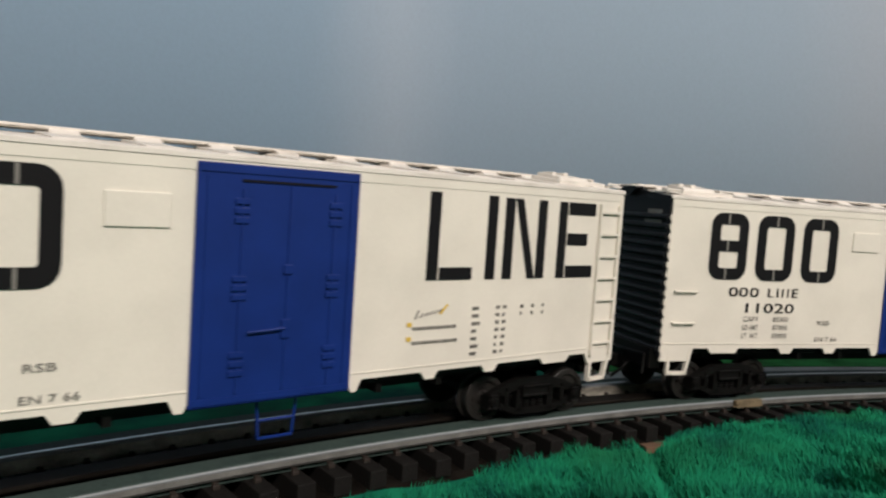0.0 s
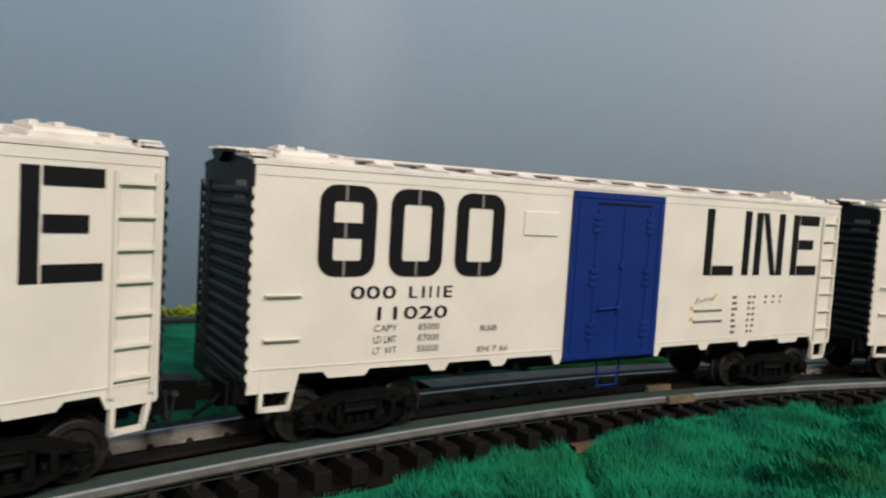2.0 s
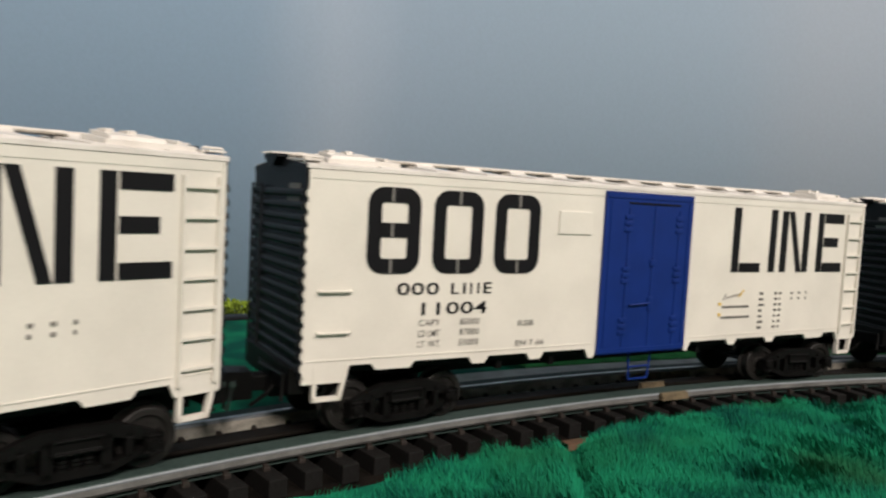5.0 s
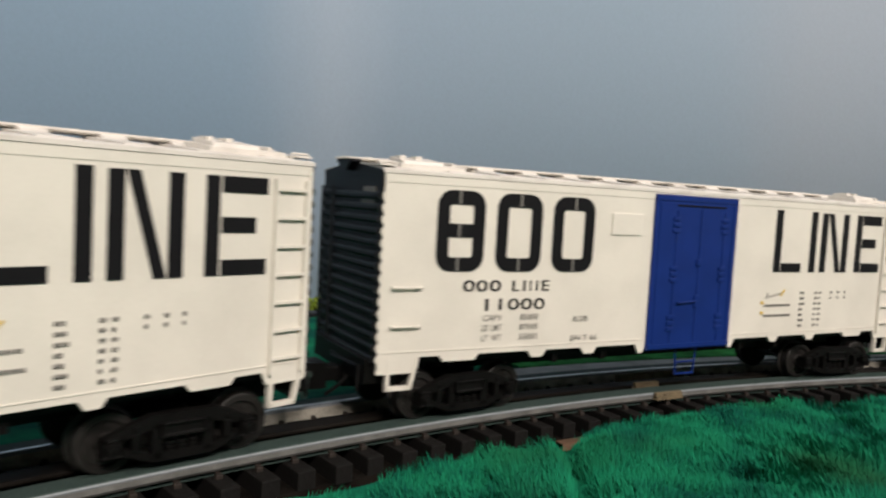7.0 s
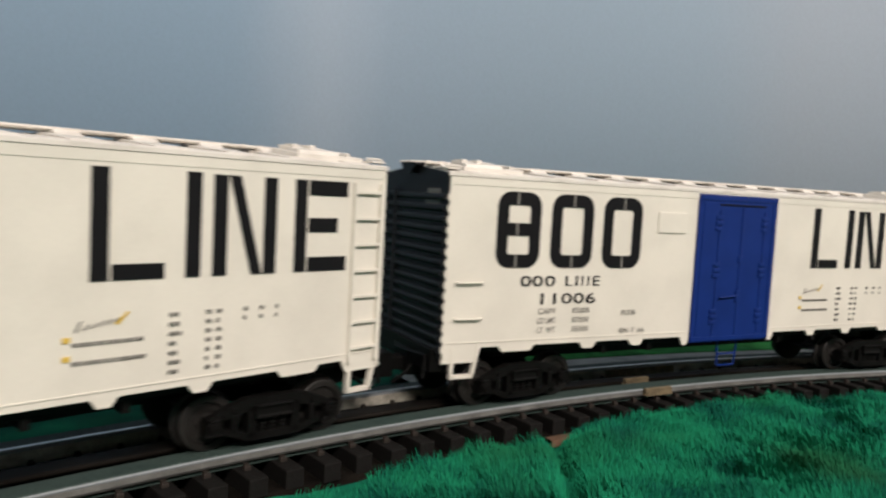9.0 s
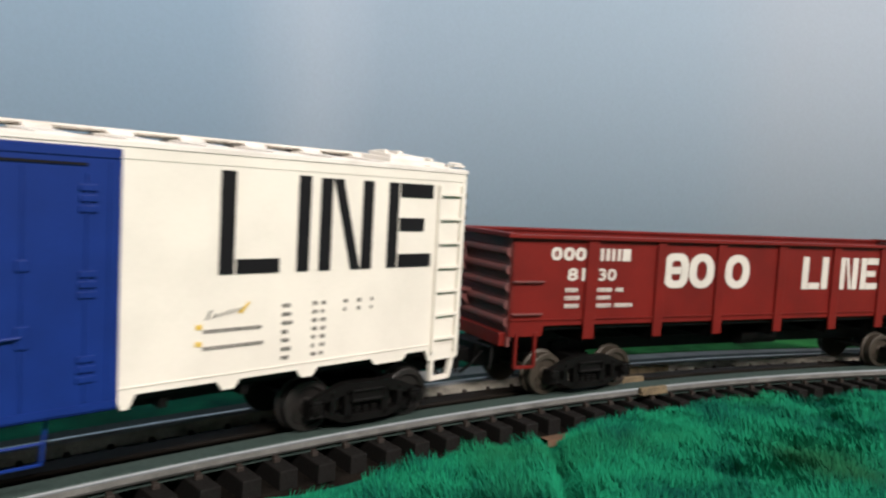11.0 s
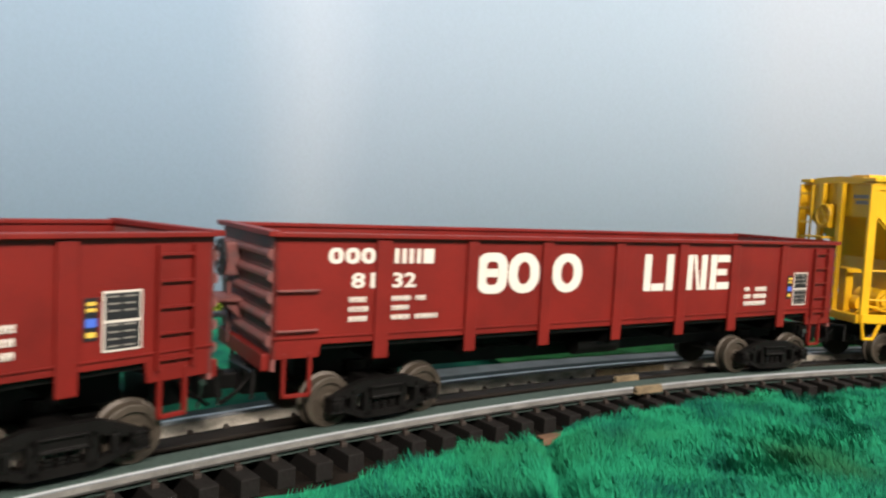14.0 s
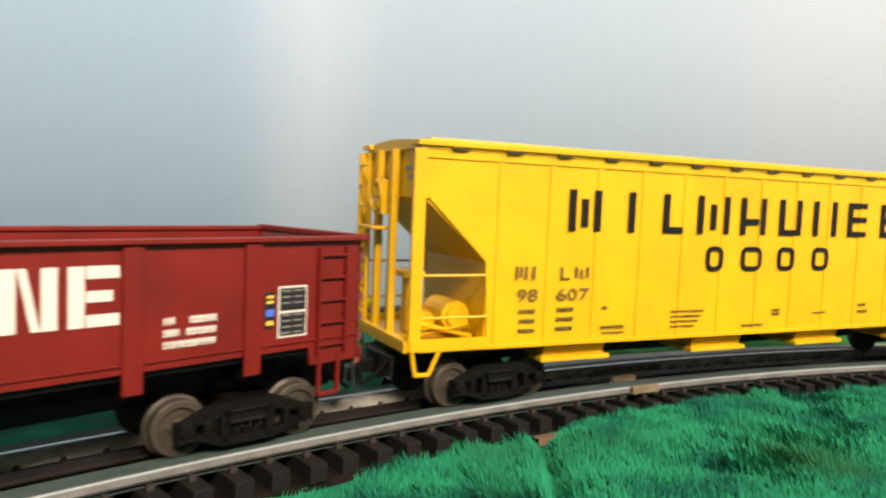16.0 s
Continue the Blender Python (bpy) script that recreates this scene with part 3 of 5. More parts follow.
def reefer():
    car = new("refrigerator_car")
    xl, xr = -0.158, 0.166
    body = part("body", boxes((xl + 0.001, xr - 0.001, -W + 0.0012, W - 0.0012, 0.0275, 0.0955)), CREAM, car, "smooth cream-white painted car body")
    zb = 0.0266
    lower = [(xl, 0.0205), (-0.1432, 0.0205), (-0.1408, zb)] + tabs(-0.1315, -0.1135, 0.0242, zb) + tabs(-0.0895, -0.0800, 0.0238, zb) + tabs(-0.0615, -0.0525, 0.0238, zb) + \
            tabs(-0.0300, -0.0235, 0.0225, zb) + tabs(0.0290, 0.0350, 0.0225, zb) + tabs(0.0600, 0.0680, 0.0238, zb) + tabs(0.0890, 0.0975, 0.0238, zb) + \
            tabs(0.1210, 0.1385, 0.0242, zb) + [(0.1485, zb), (0.1505, 0.0222), (xr, 0.0222), (xr, 0.0964), (xl, 0.0964)]
    for s in (-1, 1):
        bm = bmesh.new()
        plate(bm, lower, s * W, s * (W - 0.0013))
        box(bm, xl, xr, min(s * W, s * (W + 0.0002)), max(s * W, s * (W + 0.0002)), 0.0931, 0.0964, 0.0001)
        box(bm, xl, xr, min(s * W, s * (W + 0.00025)), max(s * W, s * (W + 0.00025)), 0.0286, 0.0290)
        for x in (xl + 0.0006, xr - 0.0006):
            box(bm, x - 0.0006, x + 0.0006, min(s * W, s * (W + 0.0005)), max(s * W, s * (W + 0.0005)), 0.023, 0.0955)
        part("side_panel", bm, CREAM, car)
    # roof
    bm = bmesh.new()
    section(bm, [(-W - 0.0005, 0.0965), (-W - 0.0005, 0.0978), (-W + 0.001, 0.0983), (0, 0.1003), (W - 0.001, 0.0983), (W + 0.0005, 0.0978), (W + 0.0005, 0.0965)], xl - 0.0008, xr + 0.0008)
    n = 14
    for k in range(n):
        x = xl + (xr - xl) * (k + 0.5) / n
        section(bm, [(-W + 0.0005, 0.0980), (-W + 0.0015, 0.0987), (-0.006, 0.1008), (-0.006, 0.0998)], x - 0.0075, x + 0.0035)
        section(bm, [(W - 0.0005, 0.0980), (W - 0.0015, 0.0987), (0.006, 0.1008), (0.006, 0.0998)], x - 0.0075, x + 0.0035)
    part("roof", bm, ROOF, car, "off-white ribbed metal roof, slightly dirty")
    bm = boxes((xl - 0.006, xr + 0.002, -0.0062, -0.0052, 0.1019, 0.1026), (xl - 0.006, xr + 0.002, 0.0052, 0.0062, 0.1019, 0.1026), (xl - 0.006, xr + 0.002, -0.0025, -0.0015, 0.1019, 0.1026),
               (xl - 0.006, xr + 0.002, 0.0015, 0.0025, 0.1019, 0.1026))
    box(bm, xl - 0.002, xr + 0.002, -0.0054, 0.0054, 0.1013, 0.1018)
    for k in range(65):
        x = xl - 0.0055 + 0.00507 * k
        box(bm, x, x + 0.0022, -0.0056, 0.0056, 0.1018, 0.1024)
    walkway = part("running_board", bm, ROOF, car, "off-white roof walkway grating")
    bm = bmesh.new()
    for k in range(n):
        x = xl + (xr - xl) * (k + 0.5) / n
        section(bm, [(-0.012, 0.0990), (-0.006, 0.1020), (0.006, 0.1020), (0.012, 0.0990)], x - 0.0040, x + 0.0040)
    part("bracket", bm, ROOF, walkway)
    for x0, sg in ((-0.1500, 1), (0.1580, -1)):
        for s in (-1, 1):
            bm = bmesh.new()
            xa, xb = sorted((x0, x0 + sg * 0.0285))
            section(bm, [(s * 0.0275, 0.0985), (s * 0.0275, 0.1004), (s * 0.0105, 0.1022), (s * 0.0105, 0.0995)], xa, xb)
            section(bm, [(s * 0.0255, 0.1004), (s * 0.0250, 0.1018), (s * 0.0125, 0.1036), (s * 0.0120, 0.1020)], xa + 0.002, xb - 0.009)
            for xx in (xa + 0.003, xa + 0.010):
                box(bm, xx, xx + 0.0025, min(s * 0.014, s * 0.020), max(s * 0.014, s * 0.020), 0.1022, 0.1039)
            rod(bm, (xb - 0.004, s * 0.013, 0.102), (xb - 0.004, s * 0.024, 0.1012), 0.0009)
            part("ice_hatch", bm, ROOF, car, "raised off-white roof hatch")
        bm = boxes((x0 - sg * 0.006 - 0.003, x0 - sg * 0.006 + 0.003, -0.030, -0.008, 0.0992, 0.0999))
        bent(bm, [(x0 - sg * 0.0088, -0.028, 0.0985), (x0 - sg * 0.0088, -0.028, 0.1006), (x0 - sg * 0.002, -0.028, 0.1006), (x0 - sg * 0.002, -0.028, 0.0985)], 0.0004)
        part("corner_walkway", bm, ROOF, car)
    # blue plug door
    for s in (-1, 1):
        a, b = sorted((s * (W - 0.0005), s * (W + 0.0011)))
        door = part("door", boxes((-0.0243, 0.0295, a, b, 0.0236, 0.0957), bevel=0.0003), BLUE, car, "bright blue plug door with locking rods")
        a, b = sorted((s * (W + 0.0010), s * (W + 0.00145)))
        bm = boxes((-0.0236, 0.0288, a, b, 0.0930, 0.0950), (-0.0236, 0.0288, a, b, 0.0243, 0.0262), (-0.0215, -0.0205, a, b, 0.027, 0.092), (0.0262, 0.0272, a, b, 0.027, 0.092))
        part("door_frame", bm, BLUE, door)
        part("track_slot", boxes((-0.0110, 0.0205, a, b + 0.0001 if s > 0 else b, 0.0906, 0.0913)), INK, door, "black door track slot")
        bm = bmesh.new()
        yy = s * (W + 0.0017)
        for x in (-0.0105, 0.0050, 0.0205):
            rod(bm, (x, s * (W + 0.0012), 0.027), (x, s * (W + 0.0012), 0.0900 if x == 0.0050 else 0.0885), 0.0004)
        part("locking_rod", bm, BLUE, door)
        for x in (-0.0130, 0.0185):
            for z in (0.0360, 0.0590, 0.0820):
                bm = bmesh.new()
                for dz in (-0.0028, 0.0, 0.0028):
                    box(bm, x, x + 0.0045, min(s * W, yy), max(s * W, yy), z + dz - 0.0009, z + dz + 0.0009, 0.0002)
                part("hinge", bm, BLUE, door)
        bm = bmesh.new()
        rod(bm, (-0.0075, s * (W + 0.0019), 0.0455), (0.0045, s * (W + 0.0019), 0.0462), 0.0005)
        box(bm, 0.0035, 0.0065, min(s * W, s * (W + 0.0018)), max(s * W, s * (W + 0.0018)), 0.0430, 0.0490, 0.0003)
        box(bm, 0.0035, 0.0065, min(s * W, s * (W + 0.0018)), max(s * W, s * (W + 0.0018)), 0.0630, 0.0660, 0.0003)
        part("door_handle", bm, BLUE, door)
        bm = bmesh.new()
        y2 = s * (W - 0.0035)
        bent(bm, [(-0.0012, y2, 0.0245), (-0.0002, y2, 0.0102), (0.0114, y2, 0.0102), (0.0128, y2, 0.0245)], 0.0005)
        rod(bm, (-0.0008, y2, 0.0160), (0.0121, y2, 0.0160), 0.00045)
        part("door_step", bm, BLUE, car, "blue wire step under the door")
    # side fittings
    for s in (-1, 1):
        y = s * W
        a, b = sorted((y, y + s * 0.0006))
        part("placard_board", boxes((-0.0487, -0.0312, a, b, 0.0763, 0.0860), bevel=0.00025), CREAM, car)
        bm = bmesh.new()
        for z in (0.0537, 0.0388):
            yo = y + s * 0.0014
            bent(bm, [(-0.1530, y, z + 0.0002), (-0.1530, yo, z), (-0.1412, yo, z), (-0.1412, y, z + 0.0002)], 0.00045)
        part("grab_iron", bm, CREAM, car)
        a, b = sorted((y, y + s * 0.0014))
        bm = boxes((0.1508, 0.1518, a, b, 0.0255, 0.0915), (0.1632, 0.1642, a, b, 0.0255, 0.0915), bevel=0.0002)
        for k in range(7):
            z = 0.0880 - 0.0095 * k
            box(bm, 0.1518, 0.1632, min(y + s * 0.0005, y + s * 0.0013), max(y + s * 0.0005, y + s * 0.0013), z - 0.0005, z + 0.0005)
        part("ladder", bm, CREAM, car, "cream side ladder")
        for x0, x1 in ((-0.1540, -0.1430), (0.1515, 0.1625)):
            bm = bmesh.new()
            f = 0.0014
            a, b = sorted((y - s * 0.0018, y + s * 0.0002))
            plate(bm, [(x0, 0.0140), (x0, 0.0155), (x1, 0.0155), (x1, 0.0140)], a, b)
            plate(bm, [(x0, 0.0142), (x0 + 0.0002, 0.0270), (x0 + 0.0018, 0.0270), (x0 + f, 0.0142)], a, b)
            plate(bm, [(x1 - f, 0.0142), (x1 + 0.0014, 0.0275), (x1 + 0.0030, 0.0275), (x1, 0.0142)], a, b)
            part("stirrup_step", bm, CREAM, car, "cream stirrup step")
    # black ribbed ends
    for x, sg in ((xl, -1), (xr, 1)):
        bm = boxes((min(x, x + sg * 0.0010), max(x, x + sg * 0.0010), -W + 0.0004, W - 0.0004, 0.0225, 0.0958))
        pts = [(-W + 0.0003, 0.0956), (W - 0.0003, 0.0956), (W - 0.0003, 0.0976), (0, 0.1010), (-W + 0.0003, 0.0976)]
        section(bm, pts, min(x, x + sg * 0.0012), max(x, x + sg * 0.0012))
        end = part("end_wall", bm, BLACK, car, "black corrugated steel end")
        bm = bmesh.new()
        for k in range(15):
            z = 0.0262 + 0.0044 * k
            m = Matrix.Translation((x + sg * 0.0008, 0, z)) @ Matrix.Diagonal((0.0015, 1, 0.0016, 1)) @ Matrix.Rotation(radians(90), 4, "X")
            bmesh.ops.create_cone(bm, cap_ends=True, segments=10, radius1=1, radius2=1, depth=2 * W - 0.0018, matrix=m)
        part("rib", bm, BLACK, end, "black rounded ribs")
        bm = bmesh.new()
        for k in range(15 if sg < 0 else 0):
            for s in (-1, 1):
                m = Matrix.Translation((x + sg * 0.0001, s * (W - 0.0003), 0.0262 + 0.0044 * k)) @ Matrix.Diagonal((0.0007, 1, 0.0015, 1)) @ Matrix.Rotation(radians(90), 4, "X")
                bmesh.ops.create_cone(bm, cap_ends=True, segments=10, radius1=1, radius2=1, depth=0.0012, matrix=m)
        if sg < 0:
            tagged(part("rib_end", bm, CREAM, end, "cream painted rib ends"), kind="stuff")
        else:
            bm.free()
        bm = boxes((min(x + sg * 0.002, x + sg * 0.0029), max(x + sg * 0.002, x + sg * 0.0029), 0.0165, 0.0175, 0.024, 0.091),
                   (min(x + sg * 0.002, x + sg * 0.0029), max(x + sg * 0.002, x + sg * 0.0029), 0.0290, 0.0300, 0.024, 0.091))
        for k in range(8):
            box(bm, min(x + sg * 0.002, x + sg * 0.0028), max(x + sg * 0.002, x + sg * 0.0028), 0.0165, 0.0300, 0.0285 + 0.0085 * k, 0.0293 + 0.0085 * k)
        part("end_ladder", bm, BLACK, car, "black end ladder")
        bm = bmesh.new()
        section(bm, [(-0.0075, 0.1019), (0.0075, 0.1019), (0.0075, 0.1008), (0.003, 0.0975), (-0.003, 0.0975), (-0.0075, 0.1008)], min(x, x + sg * 0.0045), max(x, x + sg * 0.0045))
        part("walkway_bracket", bm, BLACK, car)
        part("end_lettering", boxes(*[(min(x + sg * 0.0012, x + sg * 0.0014), max(x + sg * 0.0012, x + sg * 0.0014), -0.026, -0.0145 + 0.002 * k, 0.0885 - 0.0042 * k, 0.0912 - 0.0042 * k) for k in range(2)]),
             FADED, car)
        part("end_sill", boxes((*sorted((x - sg * 0.002, x + sg * 0.0035)), -0.029, 0.029, 0.0165, 0.0262), bevel=0.0005), TRUCK, car, "black end sill")
        coupler(car, x, sg)
    # underframe
    bm = boxes((xl + 0.002, xr - 0.002, -0.0285, 0.0285, 0.0235, 0.0276), (-0.140, 0.148, -0.005, 0.005, 0.0145, 0.0240), bevel=0.0004)
    part("underframe", bm, TRUCK, car)
    for x in (-0.072, -0.045, 0.045, 0.072):
        part("cross_beam", boxes((x - 0.0012, x + 0.0012, -0.028, 0.028, 0.0200, 0.0240)), TRUCK, car)
    bm = bmesh.new()
    rod(bm, (-0.058, 0.014, 0.0185), (-0.030, 0.014, 0.0185), 0.0052, 14)
    box(bm, 0.036, 0.052, 0.006, 0.022, 0.0135, 0.0240, 0.0008)
    rod(bm, (-0.080, -0.010, 0.0200), (0.080, -0.010, 0.0200), 0.0006)
    part("brake_gear", bm, TRUCK, car)
    for x in (-0.1175, 0.1255):
        bogie(car, x, 0.22, WHEELDARK)
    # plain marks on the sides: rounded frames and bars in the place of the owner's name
    y0, y1 = -W - 0.0003, -W - 0.00005
    for x0, x1, mid in ((-0.1355, -0.1140, True), (-0.1084, -0.0862, False), (-0.0805, -0.0585, False)):
        bm = bmesh.new()
        ring(bm, x0, x1, 0.0598, 0.0916, 0.0054, 0.0056, 0.0062, y0, y1, ri=0.0012)
        if mid:
            box(bm, x0 + 0.005, x1 - 0.005, y0, y1, 0.0732, 0.0786)
        part("round_mark", bm, INK, car, "bold black rounded frame painted on the side")
    groups = ([(0.0594, 0.0644, 0.0600, 0.0918), (0.0652, 0.0806, 0.0600, 0.0646)], [(0.0872, 0.0920, 0.0600, 0.0918)], [(0.0960, 0.1008, 0.0600, 0.0914), (0.1140, 0.1188, 0.0600, 0.0914)],
              [(0.1260, 0.1308, 0.0600, 0.0914), (0.1316, 0.1482, 0.0862, 0.0914), (0.1316, 0.1440, 0.0735, 0.0785), (0.1316, 0.1482, 0.0600, 0.0650)])
    for k, rows in enumerate(groups):
        bm = bars(rows, y0)
        if k == 2:
            plate(bm, [(0.1012, 0.0914), (0.1052, 0.0914), (0.1136, 0.0600), (0.1096, 0.0600)], y0, y1)
        part("bar_mark", bm, INK, car, "bold black bars painted on the side")
    bm = bars([(x + 0.0012, x + 0.0022, 0.0598, 0.0654) for x in (-0.1275, -0.0988, -0.0708)] + [(x + 0.0012, x + 0.0022, 0.0862, 0.0914) for x in (-0.1275, -0.0988, -0.0708)] +
              [(-0.1262, -0.1252, 0.0732, 0.0786)], y0 - 0.0001)
    part("stencil_gap", bm, FADED, car)
    bm = bmesh.new()
    for x0 in (-0.1224, -0.1164, -0.1100):
        ring(bm, x0, x0 + 0.0052, 0.0519, 0.0563, 0.0013, 0.0006, 0.0020, y0, y1)
    for x0, x1 in ((-0.0992, -0.0981), (-0.0979, -0.0958), (-0.0938, -0.0927), (-0.0906, -0.0898), (-0.0873, -0.0865), (-0.0844, -0.0833)):
        box(bm, x0, x1, y0, y1, 0.0519, 0.0524 if x0 == -0.0979 else 0.0562)
    for zz in (0.0519, 0.0538, 0.0557):
        box(bm, -0.0833, -0.0808, y0, y1, zz, zz + 0.0006)
    part("small_lettering", bm, INK, car, "small dark frames and bars under the large marks")
    for i, (a, b) in enumerate((("CAPY", "85000"), ("LD LMT", "87000"), ("LT  WT", "55000"))):
        z = 0.0398 - 0.0041 * i
        words("lettering", a, -0.1128, z, 0.0025, y0, FADED, car, width=0.0095)
        words("lettering", b, -0.0946, z, 0.0025, y0, FADED, car, width=0.0092)
    words("lettering", "RSB", -0.0668, 0.0383, 0.0023, y0, FADED, car, width=0.0080)
    words("lettering", "EN 7 66", -0.0675, 0.0300, 0.0023, y0, FADED, car, width=0.0145)
    bm = bmesh.new()
    for k, h in enumerate((0.0030, 0.0016, 0.0014, 0.0016, 0.0014, 0.0013)):
        plate(bm, [(0.0555 + 0.0021 * k, 0.0462 + 0.0004 * k), (0.0570 + 0.0021 * k, 0.0462 + h + 0.0004 * k), (0.0577 + 0.0021 * k, 0.0462 + h + 0.0004 * k), (0.0562 + 0.0021 * k, 0.0462 + 0.0004 * k)], y0, y1)
    part("script_mark", bm, FADED, car, "small dark slanted mark over two thin lines")
    bm = bars([(0.0525, 0.0545, 0.0435, 0.0450), (0.0525, 0.0545, 0.0383, 0.0398)], y0)
    plate(bm, [(0.0665, 0.0478), (0.0700, 0.0512), (0.0706, 0.0508), (0.0675, 0.0474)], y0, y1)
    part("yellow_dashes", bm, OCHRE, car)
    rows = [(0.0825, 0.0855 + 0.0005 * (k % 3), 0.0484 - 0.0029 * k, 0.0012) for k in range(7)]
    rows += [(0.0945 + 0.0035 * j, 0.0963 + 0.0035 * j, 0.0484 - 0.0029 * k, 0.0012) for k in range(7) for j in range(2)]
    rows += [(0.1075 + 0.006 * j, 0.1090 + 0.006 * j, 0.0484 - 0.0029 * k, 0.0012) for k in range(2) for j in range(3)]
    rows += [(0.0550, 0.0755, 0.0422, 0.0011), (0.0550, 0.0760, 0.0370, 0.0011)]
    part("data_lettering", dashes(rows, y0, 4), FADED, car, "small grey rows of unreadable data")
    return car


# ---- red gondola ----
RIBS = ((-0.1236, -0.1176), (-0.0834, -0.0782), (-0.0455, -0.0400), (-0.0033, 0.0022), (0.0384, 0.0444), (0.0772, 0.0834), (0.1178, 0.1240))


def gondola():
    car = new("gondola_car")
    xl, xr = -0.1625, 0.168
    low = [(xl, 0.0282), (-0.1450, 0.0282), (-0.1442, 0.0328), (0.1448, 0.0328), (0.1456, 0.0262), (xr, 0.0262), (xr, 0.0716), (xl, 0.0716)]
    for s in (-1, 1):
        y = -0.0305 if s < 0 else 0.0350
        bm = bmesh.new()
        plate(bm, low, y, y - s * 0.0012)
        a, b = sorted((y, y + s * 0.0006))
        box(bm, xl, xr, a, b, 0.0352, 0.0357)
        part("side_panel", bm, RED, car, "oxide red steel gondola side")
        a, b = sorted((y - s * 0.0020, y + s * 0.0022))
        part("top_rail", boxes((xl - 0.0004, xr + 0.0004, a, b, 0.0712, 0.0728), bevel=0.0003), RED, car)
        for i, (r0, r1) in enumerate(RIBS):
            bm = bmesh.new()
            a, b = sorted((y, y + s * 0.0012))
            box(bm, r0, r1, a, b, 0.0262, 0.0708, 0.0004)
            part("side_rib", bm, RED, car)
        bm = boxes((0.1478, 0.1486, *sorted((y, y + s * 0.0016)), 0.030, 0.069), (0.1600, 0.1608, *sorted((y, y + s * 0.0016)), 0.030, 0.069))
        for k in range(5):
            z = 0.0660 - 0.0082 * k
            box(bm, 0.1484, 0.1602, *sorted((y + s * 0.0006, y + s * 0.0014)), z - 0.0004, z + 0.0004)
        part("ladder", bm, RED, car, "red side ladder")
        bm = bmesh.new()
        for z in (0.0524, 0.0382):
            yo = y + s * 0.0014
            bent(bm, [(-0.1608, y, z), (-0.1608, yo, z), (-0.1463, yo, z), (-0.1463, y, z)], 0.00045)
        part("grab_iron", bm, GRIME, car)
        for x0, x1 in ((-0.1585, -0.1475), (0.1490, 0.1590)):
            a, b = sorted((y - s * 0.0012, y + s * 0.0004))
            bm = boxes((x0, x1, a, b, 0.0140, 0.0153), (x0, x0 + 0.0013, a, b, 0.0140, 0.0300), (x1 - 0.0013, x1, a, b, 0.0140, 0.0300), bevel=0.0002)
            part("stirrup_step", bm, RED, car, "red stirrup step")
    for x, sg in ((xl, -1), (xr, 1)):
        a, b = sorted((x, x - sg * 0.0014))
        bm = boxes((a, b, -0.0305, 0.0350, 0.0240, 0.0712))
        end = part("end_wall", bm, GRIME, car, "dirty dark red ribbed gondola end")
        bm = bmesh.new()
        for k in range(5):
            z = 0.0345 + 0.0076 * k
            section(bm, [(-0.030, z - 0.0028), (0.030, z - 0.0028), (0.030, z + 0.0028), (-0.030, z + 0.0028)], *sorted((x, x + sg * 0.0003)))
            m = Matrix.Translation((x + sg * 0.0004, 0, z)) @ Matrix.Diagonal((0.0016, 1, 0.0019, 1)) @ Matrix.Rotation(radians(90), 4, "X")
            bmesh.ops.create_cone(bm, cap_ends=True, segments=10, radius1=1, radius2=1, depth=0.060, matrix=m)
        part("ribs", bm, GRIME, end)
        a, b = sorted((x - sg * 0.0022, x + sg * 0.0026))
        part("end_rail", boxes((a, b, -0.0325, 0.0370, 0.0713, 0.0733), bevel=0.0003), RED, car)
        a, b = sorted((x, x + sg * 0.0030))
        part("end_sill", boxes((a, b, -0.0290, 0.0290, 0.0240, 0.0300), bevel=0.0004), RED, car)
        coupler(car, x, sg)
    x = xl
    bm = bmesh.new()
    rod(bm, (x - 0.0060, 0.014, 0.0600), (x - 0.0052, 0.014, 0.0600), 0.0012, 8)
    for k in range(20):
        a0, a1 = 2 * math.pi * k / 20, 2 * math.pi * (k + 1) / 20
        rod(bm, (x - 0.0066, 0.014 + 0.0068 * math.cos(a0), 0.060 + 0.0068 * math.sin(a0)), (x - 0.0066, 0.014 + 0.0068 * math.cos(a1), 0.060 + 0.0068 * math.sin(a1)), 0.0007, 6)
    for k in range(4):
        a0 = math.pi * k / 4
        rod(bm, (x - 0.0066, 0.014 - 0.0068 * math.cos(a0), 0.060 - 0.0068 * math.sin(a0)), (x - 0.0066, 0.014 + 0.0068 * math.cos(a0), 0.060 + 0.0068 * math.sin(a0)), 0.0004, 5)
    part("brake_wheel", bm, SIGNBLACK, car, "black brake wheel")
    bm = boxes((x - 0.0060, x, 0.0095, 0.0185, 0.0530, 0.0660), bevel=0.0008)
    rod(bm, (x - 0.003, 0.014, 0.026), (x - 0.003, 0.014, 0.055), 0.0007)
    box(bm, x - 0.0095, x, 0.004, 0.024, 0.0435, 0.0450, 0.0003)
    plate(bm, [(x, 0.0360), (x, 0.0435), (x - 0.008, 0.0435)], 0.006, 0.008)
    plate(bm, [(x, 0.0360), (x, 0.0435), (x - 0.008, 0.0435)], 0.020, 0.022)
    part("brake_platform", bm, GRIME, car, "dull red brake gear box and step")
    part("floor", boxes((xl, xr, -0.0300, 0.0340, 0.0330, 0.0345)), GRIME, car, "dirty inside floor")
    bm = boxes((xl + 0.002, xr - 0.002, -0.0285, 0.0285, 0.0305, 0.0330), (-0.145, 0.150, -0.0055, 0.0055, 0.0150, 0.0310))
    part("underframe", bm, TRUCK, car)
